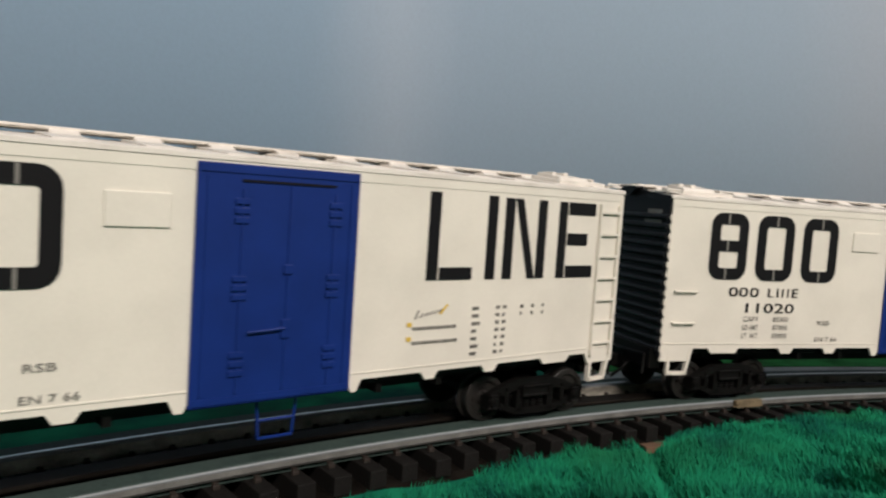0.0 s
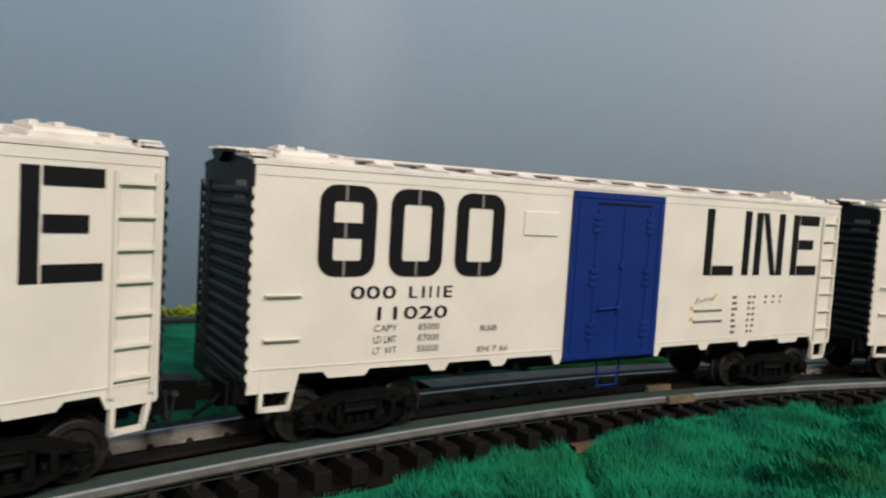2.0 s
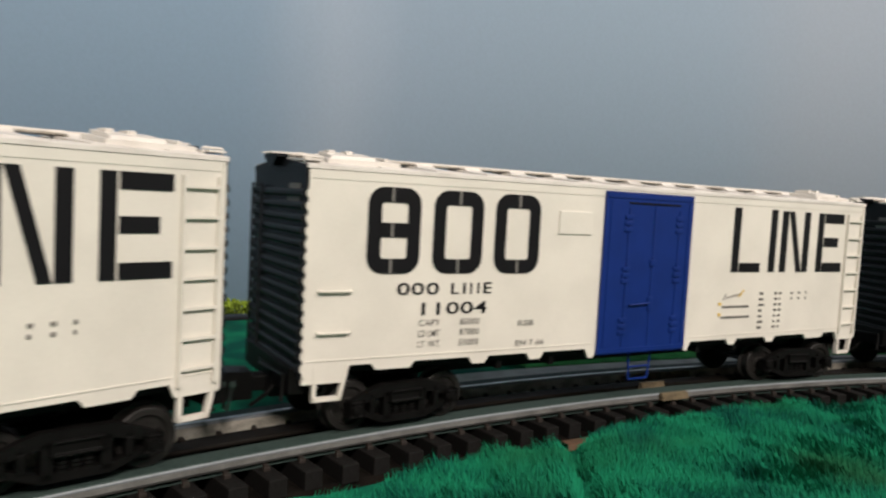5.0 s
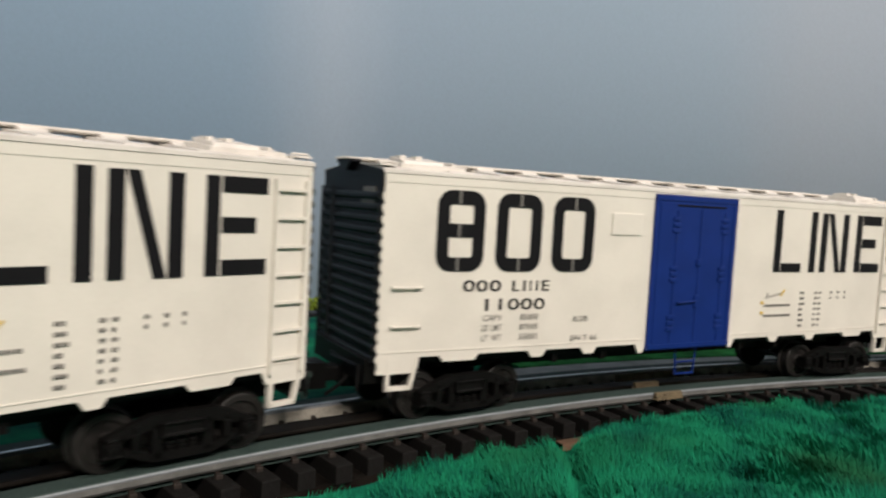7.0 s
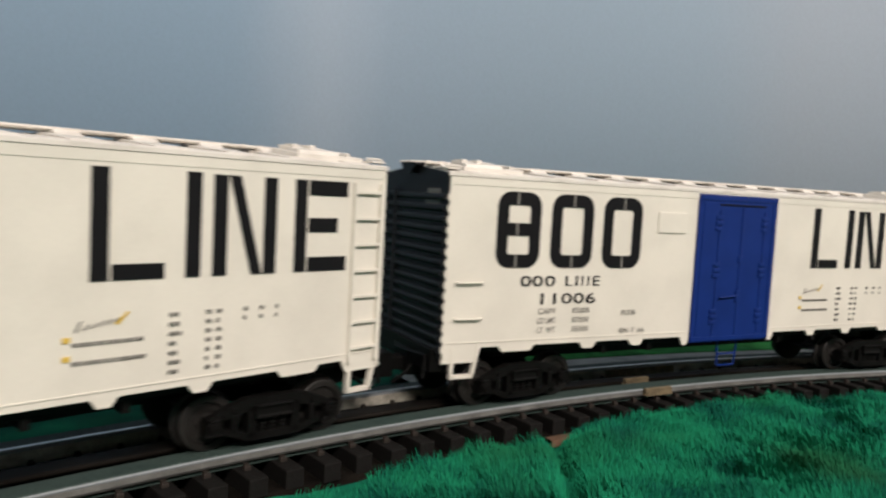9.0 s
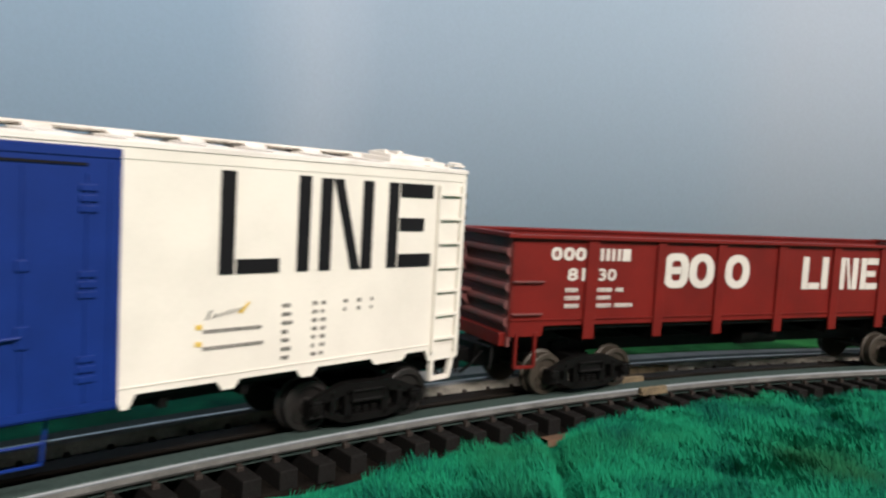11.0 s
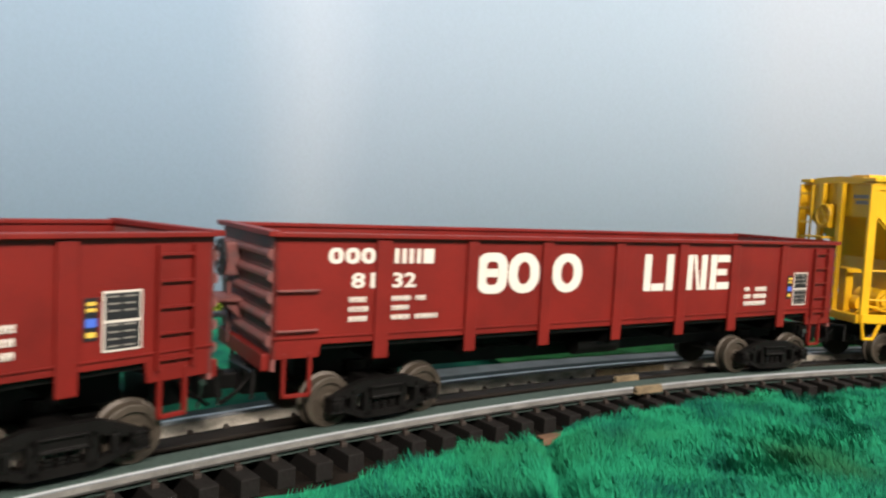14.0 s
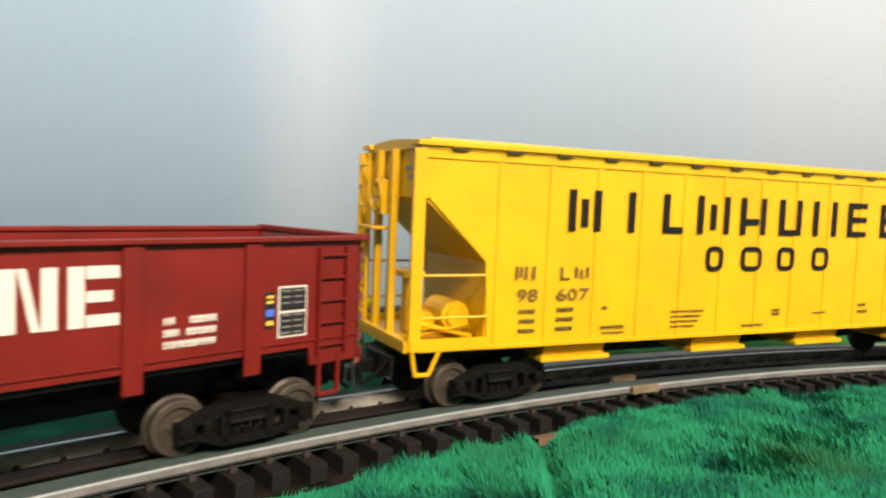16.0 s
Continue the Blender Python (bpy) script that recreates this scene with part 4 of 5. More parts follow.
    for r0, r1 in RIBS:
        part("cross_beam", boxes(((r0 + r1) / 2 - 0.0012, (r0 + r1) / 2 + 0.0012, -0.0285, 0.0285, 0.0240, 0.0310)), TRUCK, car)
    bm = bmesh.new()
    rod(bm, (-0.012, -0.015, 0.0215), (0.014, -0.015, 0.0215), 0.0048, 14)
    box(bm, -0.060, -0.046, 0.006, 0.018, 0.0160, 0.0300, 0.0006)
    rod(bm, (-0.095, -0.010, 0.0225), (0.095, -0.010, 0.0215), 0.0006)
    part("brake_gear", bm, TRUCK, car)
    for x in (-0.1187, 0.1243):
        bogie(car, x, 0.22, WHEEL)
    y0, y1 = -0.0305 - 0.0003, -0.0305 - 0.00005
    for x0, x1, z0, z1, r in ((-0.0785, -0.0634, 0.0492, 0.0660, 0.0055), (-0.0628, -0.0467, 0.0490, 0.0660, 0.0074), (-0.0394, -0.0228, 0.0488, 0.0658, 0.0076)):
        bm = bmesh.new()
        ring(bm, x0, x1, z0, z1, 0.0047, 0.0036, r, y0, y1)
        if r < 0.006:
            box(bm, x0 + 0.004, x1 - 0.004, y0, y1, 0.0560, 0.0594)
        part("round_mark", bm, WHITE, car, "bold white rounded frame painted on the side")
    groups = ([(0.0158, 0.0203, 0.0482, 0.0655), (0.0209, 0.0290, 0.0482, 0.0516)], [(0.0308, 0.0354, 0.0482, 0.0655)], [(0.0448, 0.0490, 0.0480, 0.0653), (0.0553, 0.0594, 0.0480, 0.0653)],
              [(0.0622, 0.0666, 0.0479, 0.0653), (0.0671, 0.0764, 0.0617, 0.0653), (0.0671, 0.0745, 0.0550, 0.0582), (0.0671, 0.0764, 0.0479, 0.0514)])
    for k, rows in enumerate(groups):
        bm = bars(rows, y0)
        if k == 2:
            plate(bm, [(0.0493, 0.0653), (0.0515, 0.0653), (0.0550, 0.0480), (0.0528, 0.0480)], y0, y1)
        part("bar_mark", bm, WHITE, car, "bold white bars painted on the side")
    for x0 in (-0.1425, -0.1360, -0.1297):
        bm = bmesh.new()
        ring(bm, x0, x0 + 0.0056, 0.0618, 0.0676, 0.0018, 0.0014, 0.0024, y0, y1)
        part("small_mark", bm, WHITE, car)
    for x0, x1 in ((-0.1160, -0.1142), (-0.1128, -0.1110), (-0.1096, -0.1080), (-0.1064, -0.1048), (-0.1036, -0.0990)):
        part("small_mark", bars([(x0, x1, 0.0618, 0.0674)], y0), WHITE, car)
    rows = [(-0.1340, -0.1265 + 0.001 * (k % 2), 0.0476 - 0.0036 * k, 0.0019) for k in range(3)] + [(-0.1165, -0.1085, 0.0476 - 0.0036 * k, 0.0019) for k in range(3)]
    rows += [(-0.1062, -0.1020, 0.0476, 0.0019), (-0.1062, -0.0960, 0.0404, 0.0019)]
    rows += [(0.0900, 0.0940 + 0.0015 * k, 0.0462 - 0.0037 * k, 0.0022) for k in range(3)] + [(0.0985 - 0.001 * k, 0.1078, 0.0462 - 0.0037 * k, 0.0022) for k in range(3)]
    part("data_lettering", dashes(rows, y0, 3), WHITE, car, "small white rows of unreadable data")
    sign = part("sign_plate", bars([(0.1312, 0.1432, 0.0376, 0.0556)], y0), WHITE, car, "white framed black placard")
    rows = [(0.1318, 0.1426, 0.0382, 0.0462), (0.1318, 0.1426, 0.0470, 0.0550)]
    part("sign_panel", bars(rows, y0 - 0.0001), SIGNBLACK, sign)
    rows = [(0.1326 + 0.005 * j, 0.1362 + 0.005 * j, 0.0390 + 0.0021 * k, 0.0395 + 0.0021 * k) for k in range(8) if k != 4 for j in range(2)]
    part("sign_text_bars", bars(rows, y0 - 0.0002), FADED, sign)
    tag = part("color_label", bars([(0.1258, 0.1298, 0.0415, 0.0540)], y0), SIGNBLACK, car, "black label with yellow and blue bars")
    part("label_bars", bars([(0.1264, 0.1292, 0.0425, 0.0440), (0.1264, 0.1292, 0.0500, 0.0510), (0.1264, 0.1292, 0.0518, 0.0528)], y0 - 0.0001), OCHRE, tag)
    part("label_bar", bars([(0.1262, 0.1294, 0.0455, 0.0480)], y0 - 0.0001), SIGNBLUE, tag)
    return car


# ---- yellow covered hopper ----


def hopper():
    car = new("covered_hopper_car")
    xe = 0.1975
    side = [(-0.1668, 0.0262), (0.1668, 0.0262), (0.1688, 0.0626), (0.1955, 0.0880), (xe, 0.0880), (xe, 0.1078), (-xe, 0.1078), (-xe, 0.0880), (-0.1955, 0.0880), (-0.1688, 0.0626)]
    for s in (-1, 1):
        y = s * W
        bm = bmesh.new()
        plate(bm, side, y, y - s * 0.0012)
        part("side_panel", bm, YELLOW, car, "bright yellow steel hopper side")
        bm = boxes((-xe, xe, *sorted((y, y + s * 0.0007)), 0.0258, 0.0274), (-xe - 0.004, -0.166, *sorted((y, y + s * 0.0010)), 0.0262, 0.0312), (0.166, xe + 0.004, *sorted((y, y + s * 0.0010)), 0.0262, 0.0312),
                   (-xe, xe, *sorted((y, y + s * 0.0006)), 0.1040, 0.1046))
        part("side_sill", bm, YELLOW, car)
        for k in range(14):
            x = -0.1630 + 0.02508 * k
            part("side_rib", boxes((x - 0.0013, x + 0.0013, *sorted((y, y + s * 0.00045)), 0.0274, 0.1040), bevel=0.0002), YELLOW, car)
        for sg in (-1, 1):
            x = sg * 0.1998
            part("corner_post", boxes((x - 0.0026, x + 0.0026, *sorted((y - s * 0.0016, y + s * 0.0004)), 0.0262, 0.1075), bevel=0.0003), YELLOW, car)
            bm = rods([((sg * 0.197, y, 0.0569), (sg * 0.1685, y, 0.0569)), ((sg * 0.197, y, 0.0396), (sg * 0.1670, y, 0.0396))], 0.00055)
            part("handrail", bm, YELLOW, car)
            bm = bmesh.new()
            bent(bm, [(sg * 0.2010, y, 0.0275), (sg * 0.1990, y, 0.0165), (sg * 0.1930, y, 0.0165), (sg * 0.1880, y, 0.0275)], 0.0009)
            part("stirrup_step", bm, YELLOW, car, "yellow stirrup step")
    bm = bmesh.new()
    section(bm, [(-W - 0.0004, 0.1076), (-W - 0.0004, 0.1088), (-0.020, 0.1116), (0, 0.1124), (0.020, 0.1116), (W + 0.0004, 0.1088), (W + 0.0004, 0.1076)], -xe - 0.002, xe + 0.002)
    part("roof", bm, YELLOW, car, "yellow curved hopper roof")
    bm = boxes((-xe - 0.004, xe + 0.004, -0.0336, -0.0240, 0.1088, 0.1110), (-xe - 0.004, xe + 0.004, 0.0240, 0.0336, 0.1088, 0.1110), (-0.185, 0.185, -0.008, 0.008, 0.1120, 0.1140), bevel=0.0003)
    part("running_board", bm, YELLOW, car, "yellow roof walkway and hatch trough")
    # slots as thin proud strips, their shade painted in brown
    for k in range(16):
        for s in (-1, 1):
            a, b = sorted((s * (W + 0.0003), s * (W + 0.0017)))
            part("walkway_slot_shade", boxes((-0.1866 + 0.0251 * k, -0.1792 + 0.0251 * k, a, b, 0.1077, 0.1087)), SLOTSHADE, car)
    for sg in (-1, 1):
        bm = bmesh.new()
        plate(bm, [(sg * 0.1980, 0.0900), (sg * 0.1965, 0.0872), (sg * 0.1680, 0.0618), (sg * 0.1660, 0.0640)], -W + 0.0012, W - 0.0012)
        part("end_sheet", boxes((*sorted((sg * 0.1662, sg * 0.1680)), -W + 0.0012, W - 0.0012, 0.0300, 0.0630)), YELLOW, car)
        part("end_sheet", boxes((*sorted((sg * 0.1955, sg * 0.1980)), -W + 0.0012, W - 0.0012, 0.0880, 0.1078)), YELLOW, car)
        slope = part("slope_sheet", bm, YELLOW, car, "yellow sloping end sheet")
        bm = boxes((*sorted((sg * 0.1665, sg * 0.2040)), -0.029, 0.029, 0.0262, 0.0286), (*sorted((sg * 0.2010, sg * 0.2040)), -0.031, 0.031, 0.0255, 0.0305), bevel=0.0003)
        part("end_platform", bm, YELLOW, car)
        bm = boxes((*sorted((sg * 0.1990, sg * 0.2020)), -0.0075, -0.0035, 0.0290, 0.1080), (*sorted((sg * 0.1990, sg * 0.2020)), 0.0100, 0.0140, 0.0290, 0.1080), bevel=0.0003)
        part("end_post", bm, YELLOW, car)
        bm = boxes((*sorted((sg * 0.2030, sg * 0.2040)), 0.0175, 0.0186, 0.030, 0.1070), (*sorted((sg * 0.2030, sg * 0.2040)), 0.0295, 0.0306, 0.030, 0.1070))
        for k in range(8):
            box(bm, *sorted((sg * 0.2032, sg * 0.2040)), 0.0178, 0.0304, 0.0365 + 0.0092 * k, 0.0374 + 0.0092 * k)
        part("end_ladder", bm, YELLOW, car, "yellow end ladder")
        bm = bmesh.new()
        rod(bm, (sg * 0.176, -0.020, 0.0380), (sg * 0.176, 0.000, 0.0380), 0.0066, 16)
        rod(bm, (sg * 0.186, -0.012, 0.0350), (sg * 0.186, 0.010, 0.0350), 0.0042, 14)
        rod(bm, (sg * 0.176, -0.022, 0.0380), (sg * 0.176, -0.020, 0.0380), 0.0045, 12)
        for p0, p1 in (((0.170, -0.024, 0.030), (0.195, -0.022, 0.036)), ((0.172, -0.026, 0.035), (0.194, -0.018, 0.030)), ((0.190, 0.0, 0.029), (0.190, 0.004, 0.055))):
            rod(bm, (sg * p0[0], p0[1], p0[2]), (sg * p1[0], p1[1], p1[2]), 0.0010, 6)
        box(bm, *sorted((sg * 0.186, sg * 0.196)), -0.010, 0.012, 0.0535, 0.0560, 0.0003)
        box(bm, *sorted((sg * 0.188, sg * 0.193)), -0.006, 0.000, 0.0290, 0.0540, 0.0003)
        part("brake_cylinder", bm, YELLOW, car, "yellow brake cylinders and rigging")
        bm = boxes((*sorted((sg * 0.1981, sg * 0.1984)), -0.026, -0.013, 0.0990, 0.1012), (*sorted((sg * 0.1981, sg * 0.1984)), -0.026, -0.015, 0.0955, 0.0977))
        part("end_lettering", bm, FADED, car)
        coupler(car, sg * 0.2020, sg)
        bogie(car, sg * 0.1605, 0.32, WHEEL)
    x = -0.2050
    bm = bmesh.new()
    for k in range(18):
        a0, a1 = 2 * math.pi * k / 18, 2 * math.pi * (k + 1) / 18
        rod(bm, (x, 0.004 + 0.0065 * math.cos(a0), 0.088 + 0.0065 * math.sin(a0)), (x, 0.004 + 0.0065 * math.cos(a1), 0.088 + 0.0065 * math.sin(a1)), 0.0007, 6)
    for k in range(3):
        a0 = math.pi * k / 3
        rod(bm, (x, 0.004 - 0.0065 * math.cos(a0), 0.088 - 0.0065 * math.sin(a0)), (x, 0.004 + 0.0065 * math.cos(a0), 0.088 + 0.0065 * math.sin(a0)), 0.0004, 5)
    rod(bm, (x, 0.004, 0.088), (-0.2000, 0.004, 0.088), 0.0012)
    part("brake_wheel", bm, YELLOW, car, "yellow brake wheel")
    bm = boxes((x - 0.003, -0.199, 0.0, 0.016, 0.0735, 0.0748), (x + 0.001, -0.199, 0.0, 0.010, 0.0800, 0.0950), bevel=0.0004)
    part("brake_platform", bm, YELLOW, car)
    # outlets
    for x0, x1 in ((-0.1351, -0.1020), (-0.0480, -0.0160), (0.0250, 0.0570), (0.1020, 0.1351)):
        bm = bmesh.new()
        section(bm, [(-0.0285, 0.0262), (-0.0265, 0.0215), (-0.0265, 0.0180), (0.0265, 0.0180), (0.0265, 0.0215), (0.0285, 0.0262)], x0, x1)
        box(bm, x0 - 0.002, x1 + 0.002, -0.0290, 0.0290, 0.0176, 0.0196, 0.0003)
        part("outlet_gate", bm, YELLOW, car, "yellow discharge gate under the hopper")
    part("underframe", boxes((-0.190, 0.190, -0.005, 0.005, 0.0150, 0.0265), (-0.166, 0.166, -0.0300, 0.0300, 0.0250, 0.0268)), TRUCK, car)
    y0, y1 = -W - 0.0008, -W - 0.00005
    z0, z1 = 0.0760, 0.0943
    rows = []
    for x0, x1 in ((-0.1290, -0.1118), (-0.0550, -0.0345), (-0.0270, -0.0096), (0.0000, 0.0160), (0.0250, 0.0430)):
        rows += [(x0, x0 + 0.0038, z0, z1), (x1 - 0.0038, x1, z0, z1)]
    rows += [(-0.0965, -0.0927, z0, z1), (-0.0762, -0.0724, z0, z1), (-0.0720, -0.0640, z0, z0 + 0.0030)]
    for x0 in (0.0520, 0.0790):
        rows += [(x0, x0 + 0.0036, z0, z1)] + [(x0 + 0.0042, x0 + 0.0150, zz, zz + 0.0029) for zz in (z0, z0 + 0.0078, z1 - 0.0029)]
    bm = bars(rows, y0)
    for x0, x1 in ((-0.1290, -0.1118), (-0.0550, -0.0345)):
        xm = (x0 + x1) / 2
        box(bm, xm - 0.0018, xm + 0.0018, y0, y1, z0 + 0.002, z1 - 0.004)
    for x0 in (-0.0270, 0.0000):
        box(bm, x0 + 0.004, x0 + 0.0125, y0, y1, z0 + (0.005 if x0 < -0.01 else 0.0), z0 + (0.008 if x0 < -0.01 else 0.003))
    tagged(part("bar_mark", bm, INK, car, "bold black bars painted on the yellow side"), kind="stuff")
    for x0, x1 in ((-0.0480, -0.0370), (-0.0248, -0.0108), (0.0006, 0.0126), (0.0262, 0.0384)):
        bm = bmesh.new()
        ring(bm, x0, x1, 0.0580, 0.0700, 0.0024, 0.0022, 0.0040, y0, y1)
        part("round_mark", bm, INK, car, "small black rounded frame")
    part("small_lettering", bars([(-0.1545, -0.1533, 0.0550, 0.0606), (-0.1522, -0.1513, 0.0562, 0.0606), (-0.1500, -0.1486, 0.0550, 0.0606), (-0.1462, -0.1446, 0.0550, 0.0606), (-0.1318, -0.1304, 0.0548, 0.0604), (-0.1302, -0.1268, 0.0548, 0.0556), (-0.1240, -0.1228, 0.0556, 0.0604), (-0.1212, -0.1200, 0.0548, 0.0590), (-0.1180, -0.1168, 0.0556, 0.0604)], y0), OLIVEINK, car)
    words("number", "98", -0.1535, 0.0455, 0.0055, y0, OLIVEINK, car, width=0.0105)
    words("number", "607", -0.1335, 0.0455, 0.0055, y0, OLIVEINK, car, width=0.0175)
    rows = [(-0.1520, -0.1440, 0.0405 - 0.0042 * k, 0.0016) for k in range(3)] + [(-0.1330, -0.1240, 0.0408 - 0.0042 * k, 0.0016) for k in range(3)]
    rows += [(-0.1085, -0.1055, 0.0412, 0.0012), (-0.1085, -0.0955, 0.0322, 0.0013), (-0.1080, -0.0950, 0.0300, 0.0006), (-0.0215, -0.0070, 0.0300, 0.0009)]
    rows += [(-0.0680, -0.0470 - 0.002 * k, 0.0385 - 0.0024 * k, 0.0007) for k in range(4)] + [(-0.0005, 0.0050, 0.0370, 0.0012), (-0.0005, 0.0050, 0.0350, 0.0012), (0.0300, 0.0400, 0.0350, 0.0008), (0.0660, 0.0720, 0.0380, 0.0014), (0.0650, 0.0730, 0.0345, 0.0012)]
    part("data_lettering", dashes(rows, y0, 5), OLIVEINK, car, "small dark rows of unreadable data")
    return car


# ---- the train ----


def car_pose(s, chord):
    a = s / R
    r = math.sqrt(R * R - chord * chord / 4)
    return Matrix.Translation((r * math.sin(a), r * math.cos(a), 0)) @ Matrix.Rotation(-a, 4, "Z")


TRAIN = []  # object, arc offset behind the first numbered car, chord
first = reefer()
TRAIN.append((first, 0.0, 0.22))
for k in (-1, 1, 2, 3):
    off = k * P + (0.0005 if k < 0 else 0)
    TRAIN.append((copy_thing(first, car_pose(off, 0.22)), off, 0.22))
for (ob, off, chord), number in zip(TRAIN, ("11020", "", "11004", "11000", "11006")):
    if number:
        words("number", number, -0.1118, 0.0440, 0.0049, -W - 0.0003, INK, ob, width=0.0295)
    tagged(ob, "cream-white model refrigerator car with blue plug door" + (", numbered " + number if number else " leading"), "train car", "white cars of the train")
gon = gondola()
gon2 = copy_thing(gon, car_pose(5 * P, 0.22))
for ob, off, number in ((gon, 4 * P + 0.0021, "30"), (gon2, 5 * P - 0.0004, "32")):
    words("number", "81", -0.1335, 0.0527, 0.0058, -0.0308, WHITE, ob, width=0.0095)
    words("number", number, -0.1165, 0.0526, 0.0058, -0.0308, WHITE, ob, width=0.0100)
    tagged(ob, "oxide red open gondola car with white lettering, numbered 81" + number, "train car", "red gondolas of the train")
    TRAIN.append((ob, off, 0.22))
hop = hopper()
tagged(hop, "bright yellow model covered hopper car with black lettering", "train car")
TRAIN.append((hop, 6 * P + 0.0398, 0.32))

# ---- scenery behind ----


def clump(name, bearing_deg, r, z, sx, sy, sz, material, label, seed):
    """A low bush of foam crumbs."""
    rnd = random.Random(seed)
    bm = bmesh.new()
    for k in range(900):
        u, v, h = rnd.uniform(-1, 1), rnd.uniform(-1, 1), rnd.random()
        w = (1 - abs(u) ** 4) ** 0.5
        rad = rnd.uniform(0.0009, 0.0022)
        m = Matrix.Translation((u * sx, v * sy * w, max(0.002, h * sz * w - rad))) @ Matrix.Rotation(rnd.uniform(0, 6), 4, (rnd.random(), rnd.random(), 1)) @ Matrix.Diagonal((1, rnd.uniform(0.7, 1.2), rnd.uniform(0.7, 1.1), 1))
        bmesh.ops.create_icosphere(bm, subdivisions=1, radius=rad, matrix=m)
    for vtx in bm.verts:
        vtx.co += 0.0008 * noise.noise_vector(vtx.co * 400)
    ob = part(name, bm, material)
    ob.matrix_world = Matrix.Translation((r * math.sin(radians(bearing_deg)), r * math.cos(radians(bearing_deg)), z)) @ Matrix.Rotation(-radians(bearing_deg), 4, "Z")
    return tagged(ob, label, "bush", "bushes behind the layout")


for k in range(4):
    clump("bush", 3.8 + 1.72 * k, R + 0.334, -0.036, 0.024, 0.012, 0.038, LIME, "bright lime green foam bush at the layout's edge", 10 + k)
for k in range(10):
    clump("bush", 10.5 + 1.10 * k, R + 0.340, -0.036, 0.026, 0.012, 0.029 + 0.002 * math.sin(k * 2.1), OLIVE, "low yellow-green foam bush at the layout's edge", 30 + k)

# tan blocks by the rail joints
for s, off, w in ((0.3797, -GA - HEAD - 0.0016, 0.0085), (0.3830, -0.0078, 0.0078)):
    bm = boxes((-w, w, -0.0013, 0.0013, 0.0010, 0.0034), bevel=0.0006)
    plate(bm, [(-w, 0.0), (w, 0.0), (w * 0.9, 0.0022), (-w * 0.8, 0.0022)], -0.0018, 0.0018)
    for k in range(5):
        box(bm, -w * 0.8 + k * w * 0.36, -w * 0.8 + k * w * 0.36 + 0.0012, -0.0016, -0.0012, 0.0016, 0.0030)
    ob = part("rail_clip", bm, TAN)
    ob.matrix_world = on_track(s, off, -0.0032 if off < -0.01 else -0.0030)
    tagged(ob, "small tan connector block at the rail joint", "rail clip", "tan clips at the rail joint")

joiner = swept("rail_joiner", [(GA - 0.0022, -0.0016), (GA - 0.0030, -0.0056), (GA + 0.0005, -0.0058), (GA + 0.0005, -0.0016)], 0.381, 0.430, 0.01, TAN, track)
tagged(joiner, "tan joiner plate on the rail's side")

# fur of the cloth


def fur():
    rng = np.random.default_rng(5)
    out_v, out_f = [], []
    n = 0

    def strand(x, y, z, length, az, lean, w):
        nonlocal n
        dx, dy = math.cos(az) * lean * length, math.sin(az) * lean * length
        px, py = -math.sin(az) * w, math.cos(az) * w
        h = length * math.sqrt(max(0.05, 1 - lean * lean))
        out_v.extend(((x - px, y - py, z), (x + px, y + py, z), (x + dx * 0.45 + px * 0.7, y + dy * 0.45 + py * 0.7, z + h * 0.6), (x + dx * 0.45 - px * 0.7, y + dy * 0.45 - py * 0.7, z + h * 0.6), (x + dx, y + dy, z + h)))
        out_f.extend(((n, n + 1, n + 2, n + 3), (n + 3, n + 2, n + 4)))
        n += 5

    for count, r0, r1, a0, a1, ln, w in ((150000, R - 0.205, R - 0.0400, 0.08, 0.66, 0.0054, 0.00030), (9000, R - 0.21, R - 0.043, 0.66, 1.1, 0.0060, 0.0006)):
        for k in range(count):
            r, a = rng.uniform(r0, r1), rng.uniform(a0, a1)
            x, y = r * math.sin(a), r * math.cos(a)
            d, s = r - R, a * R
            tuft = noise.noise((x * 70, y * 70, 3.1))
            az = 0.9 + 2.4 * noise.noise((x * 16, y * 16, 7.7)) + 1.3 * tuft
            tall = 0.85 + 0.45 * noise.noise((x * 45, y * 45, 2.2)) + 0.35 * tuft
            if 0.455 < s < 0.52 and d > -0.0425:
                continue
            if abs(s - crease(d)) < 0.0014:
                continue
            if s < crease(d):
                tall *= 1.25
            strand(x, y, ground_height(x, y) - 0.0004, ln * max(0.35, tall) * rng.uniform(0.55, 1.3), az + rng.normal(0, 0.6), min(0.95, abs(rng.normal(0.60, 0.2))), w)
    me = bpy.data.meshes.new("fur")
    me.from_pydata(out_v, [], out_f)
    me.materials.append(FUR)
    tagged(new("fur", me), "teal green tufted fur pile of the ground cloth", "fur", kind="stuff")


fur()

# ties, last
STEP = 0.01417


def tie_mesh():
    bm = boxes((-0.0034, 0.0034, -0.0355, 0.0365, -0.0128, -0.0060), bevel=0.0005)
    me = bpy.data.meshes.new("tie")
    bm.to_mesh(me)
    bm.free()
    me.materials.append(TIE)
    return me


def spike_mesh():
    bm = boxes((-0.0012, 0.0012, -0.0009, 0.0009, -0.0062, -0.0046), bevel=0.0003)
    box(bm, -0.0008, 0.0008, -0.0002, 0.0014, -0.0050, -0.0040)
    me = bpy.data.meshes.new("spike")
    bm.to_mesh(me)
    bm.free()
    me.materials.append(SPIKE)
    return me


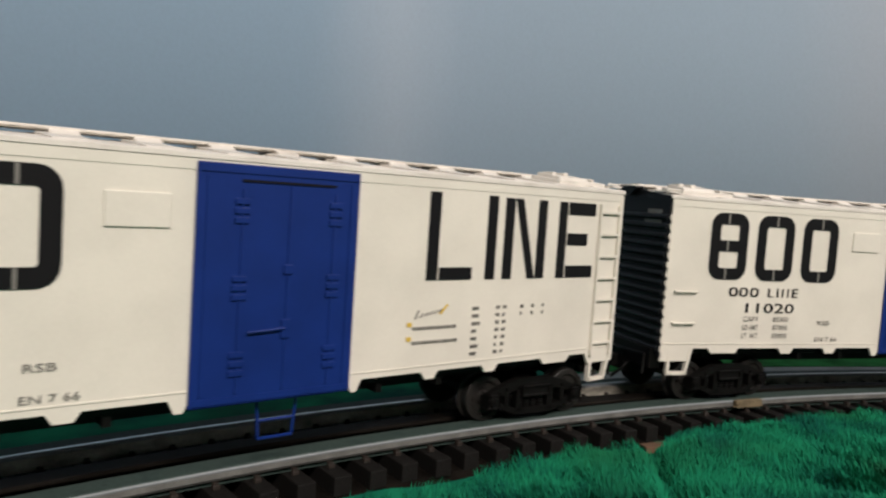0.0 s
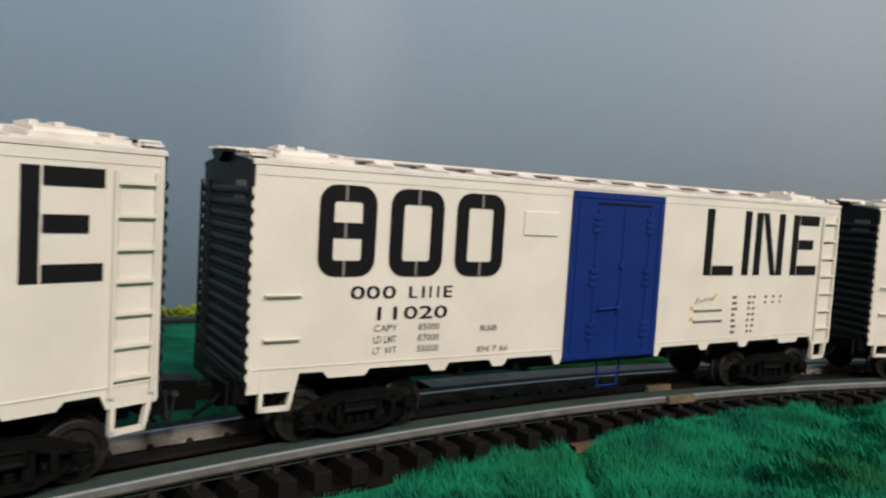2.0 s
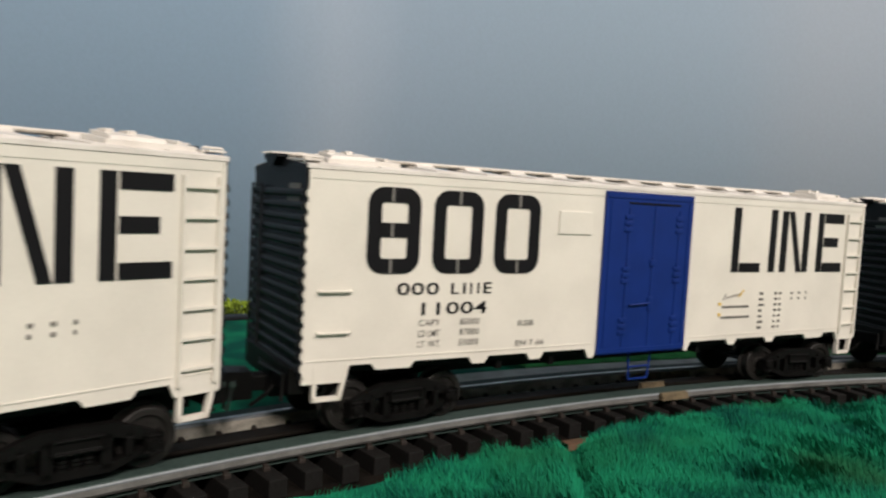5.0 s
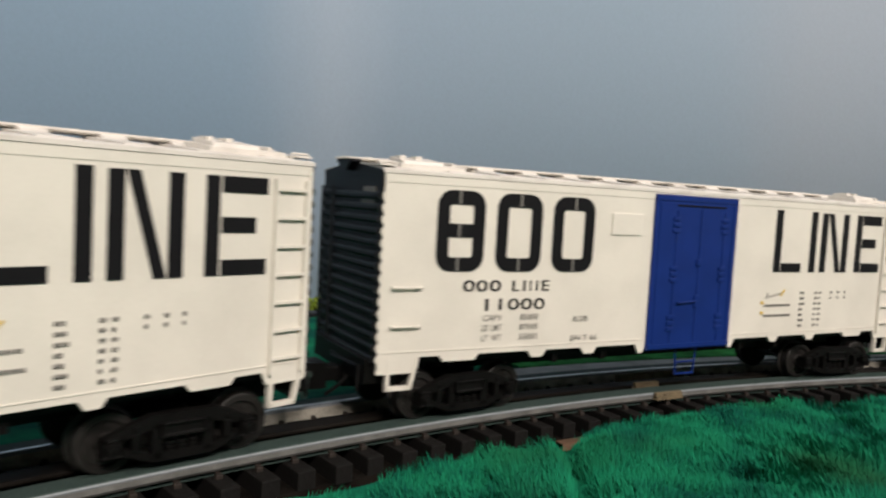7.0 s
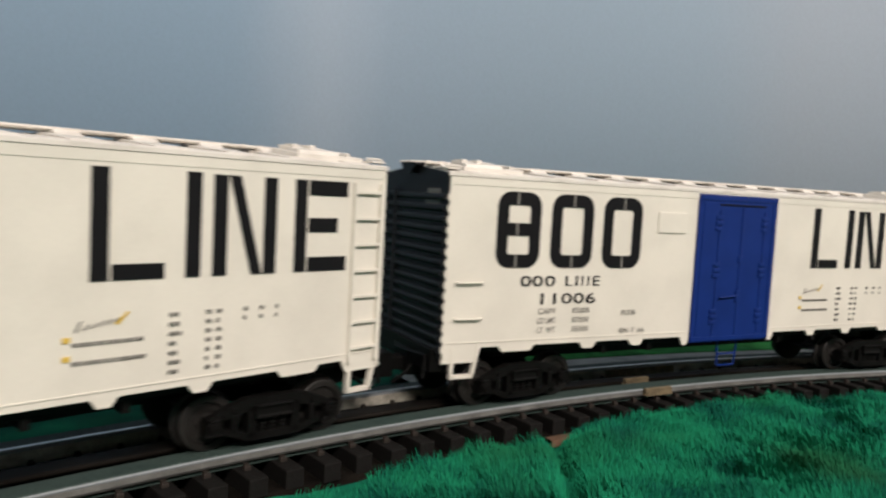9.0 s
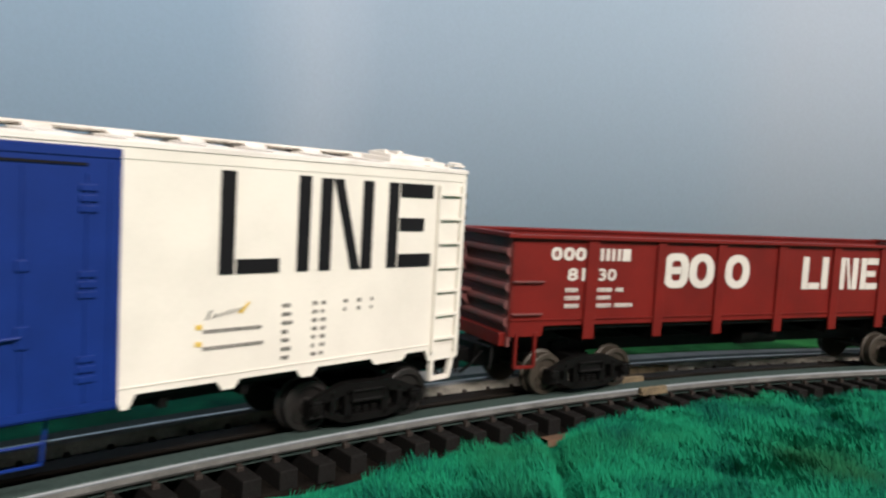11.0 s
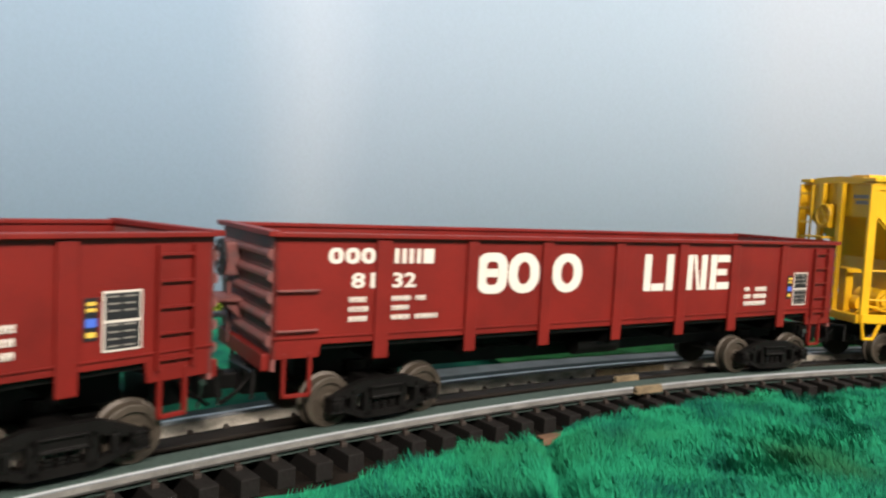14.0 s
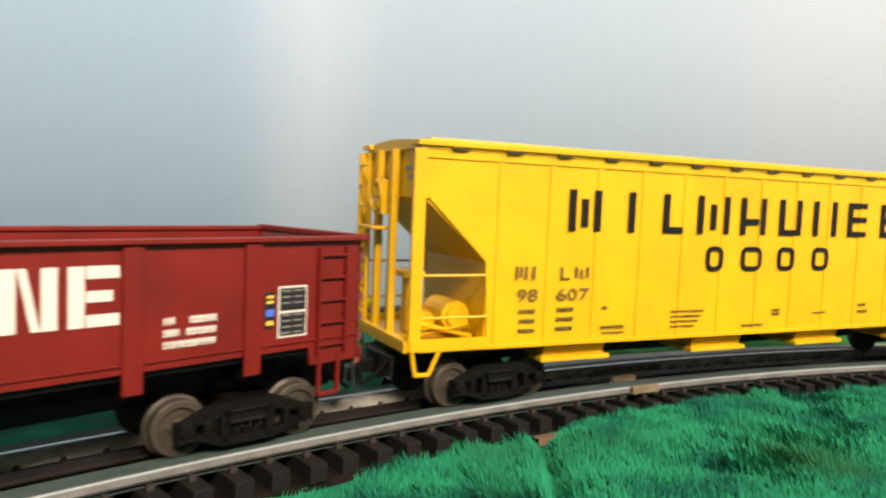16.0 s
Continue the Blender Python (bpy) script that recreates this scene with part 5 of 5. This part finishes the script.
tie_data, spike_data = tie_mesh(), spike_mesh()
rest_v, rest_f = [], []
k0, k1 = int(-0.12 / STEP), int(1.35 / STEP)
for k in range(int(S0 / STEP) + 1, int(S1 / STEP)):
    s = 0.1391 + STEP * (k - 9)
    jit = 0.0006 * math.sin(k * 12.9898)
    m = on_track(s + jit, 0.0008 * math.sin(k * 78.2)) @ Matrix.Rotation(0.012 * math.sin(k * 37.7), 4, "Z")
    if k0 <= k < k1:
        ob = new("tie", tie_data)
        ob.parent, ob.matrix_basis = track, m
        for o in (-GA - HEAD - 0.0014, GA - 0.0022):
            sp = new("spike", spike_data)
            sp.parent, sp.matrix_basis = ob, pose(0, o, 0)
    else:
        base = len(rest_v)
        rest_v += [tuple(m @ v.co) for v in tie_data.vertices]
        rest_f += [tuple(base + i for i in q.vertices) for q in tie_data.polygons]
me = bpy.data.meshes.new("far_ties")
me.from_pydata(rest_v, [], rest_f)
me.materials.append(TIE)
ob = new("far_ties", me)
ob.parent = track
tagged(ob, kind="stuff")


def rolled(t):
    """Arc position of the first numbered car at t seconds, smooth through the knots."""
    ts, ss = [q[0] for q in ROLLED], [q[1] for q in ROLLED]
    i = max(0, min(len(ts) - 2, next((k for k in range(len(ts) - 1) if t <= ts[k + 1]), len(ts) - 2)))

    def slope(j):
        a, b = max(0, j - 1), min(len(ts) - 1, j + 1)
        return (ss[b] - ss[a]) / (ts[b] - ts[a])

    h = ts[i + 1] - ts[i]
    u = (t - ts[i]) / h
    return (2 * u ** 3 - 3 * u ** 2 + 1) * ss[i] + (u ** 3 - 2 * u ** 2 + u) * h * slope(i) + (-2 * u ** 3 + 3 * u ** 2) * ss[i + 1] + (u ** 3 - u ** 2) * h * slope(i + 1)


def motions():
    """The train rolls along the curve and its wheels turn."""
    times = [i * 0.25 for i in range(65)]
    spin = [i / 15 for i in range(241)]
    start = rolled(0)
    for ob, off, chord in TRAIN:
        walk(ob, [(t, car_pose(rolled(t) + off, chord)) for t in times])
        for t in ob.children:
            if t.name.startswith("truck"):
                for w in t.children:
                    if w.name.startswith("wheelset"):
                        at = Matrix.Translation(w.location)
                        walk(w, [(q, at @ Matrix.Rotation((rolled(q) - start) / WHEEL_R, 4, "Y")) for q in spin])


motions()
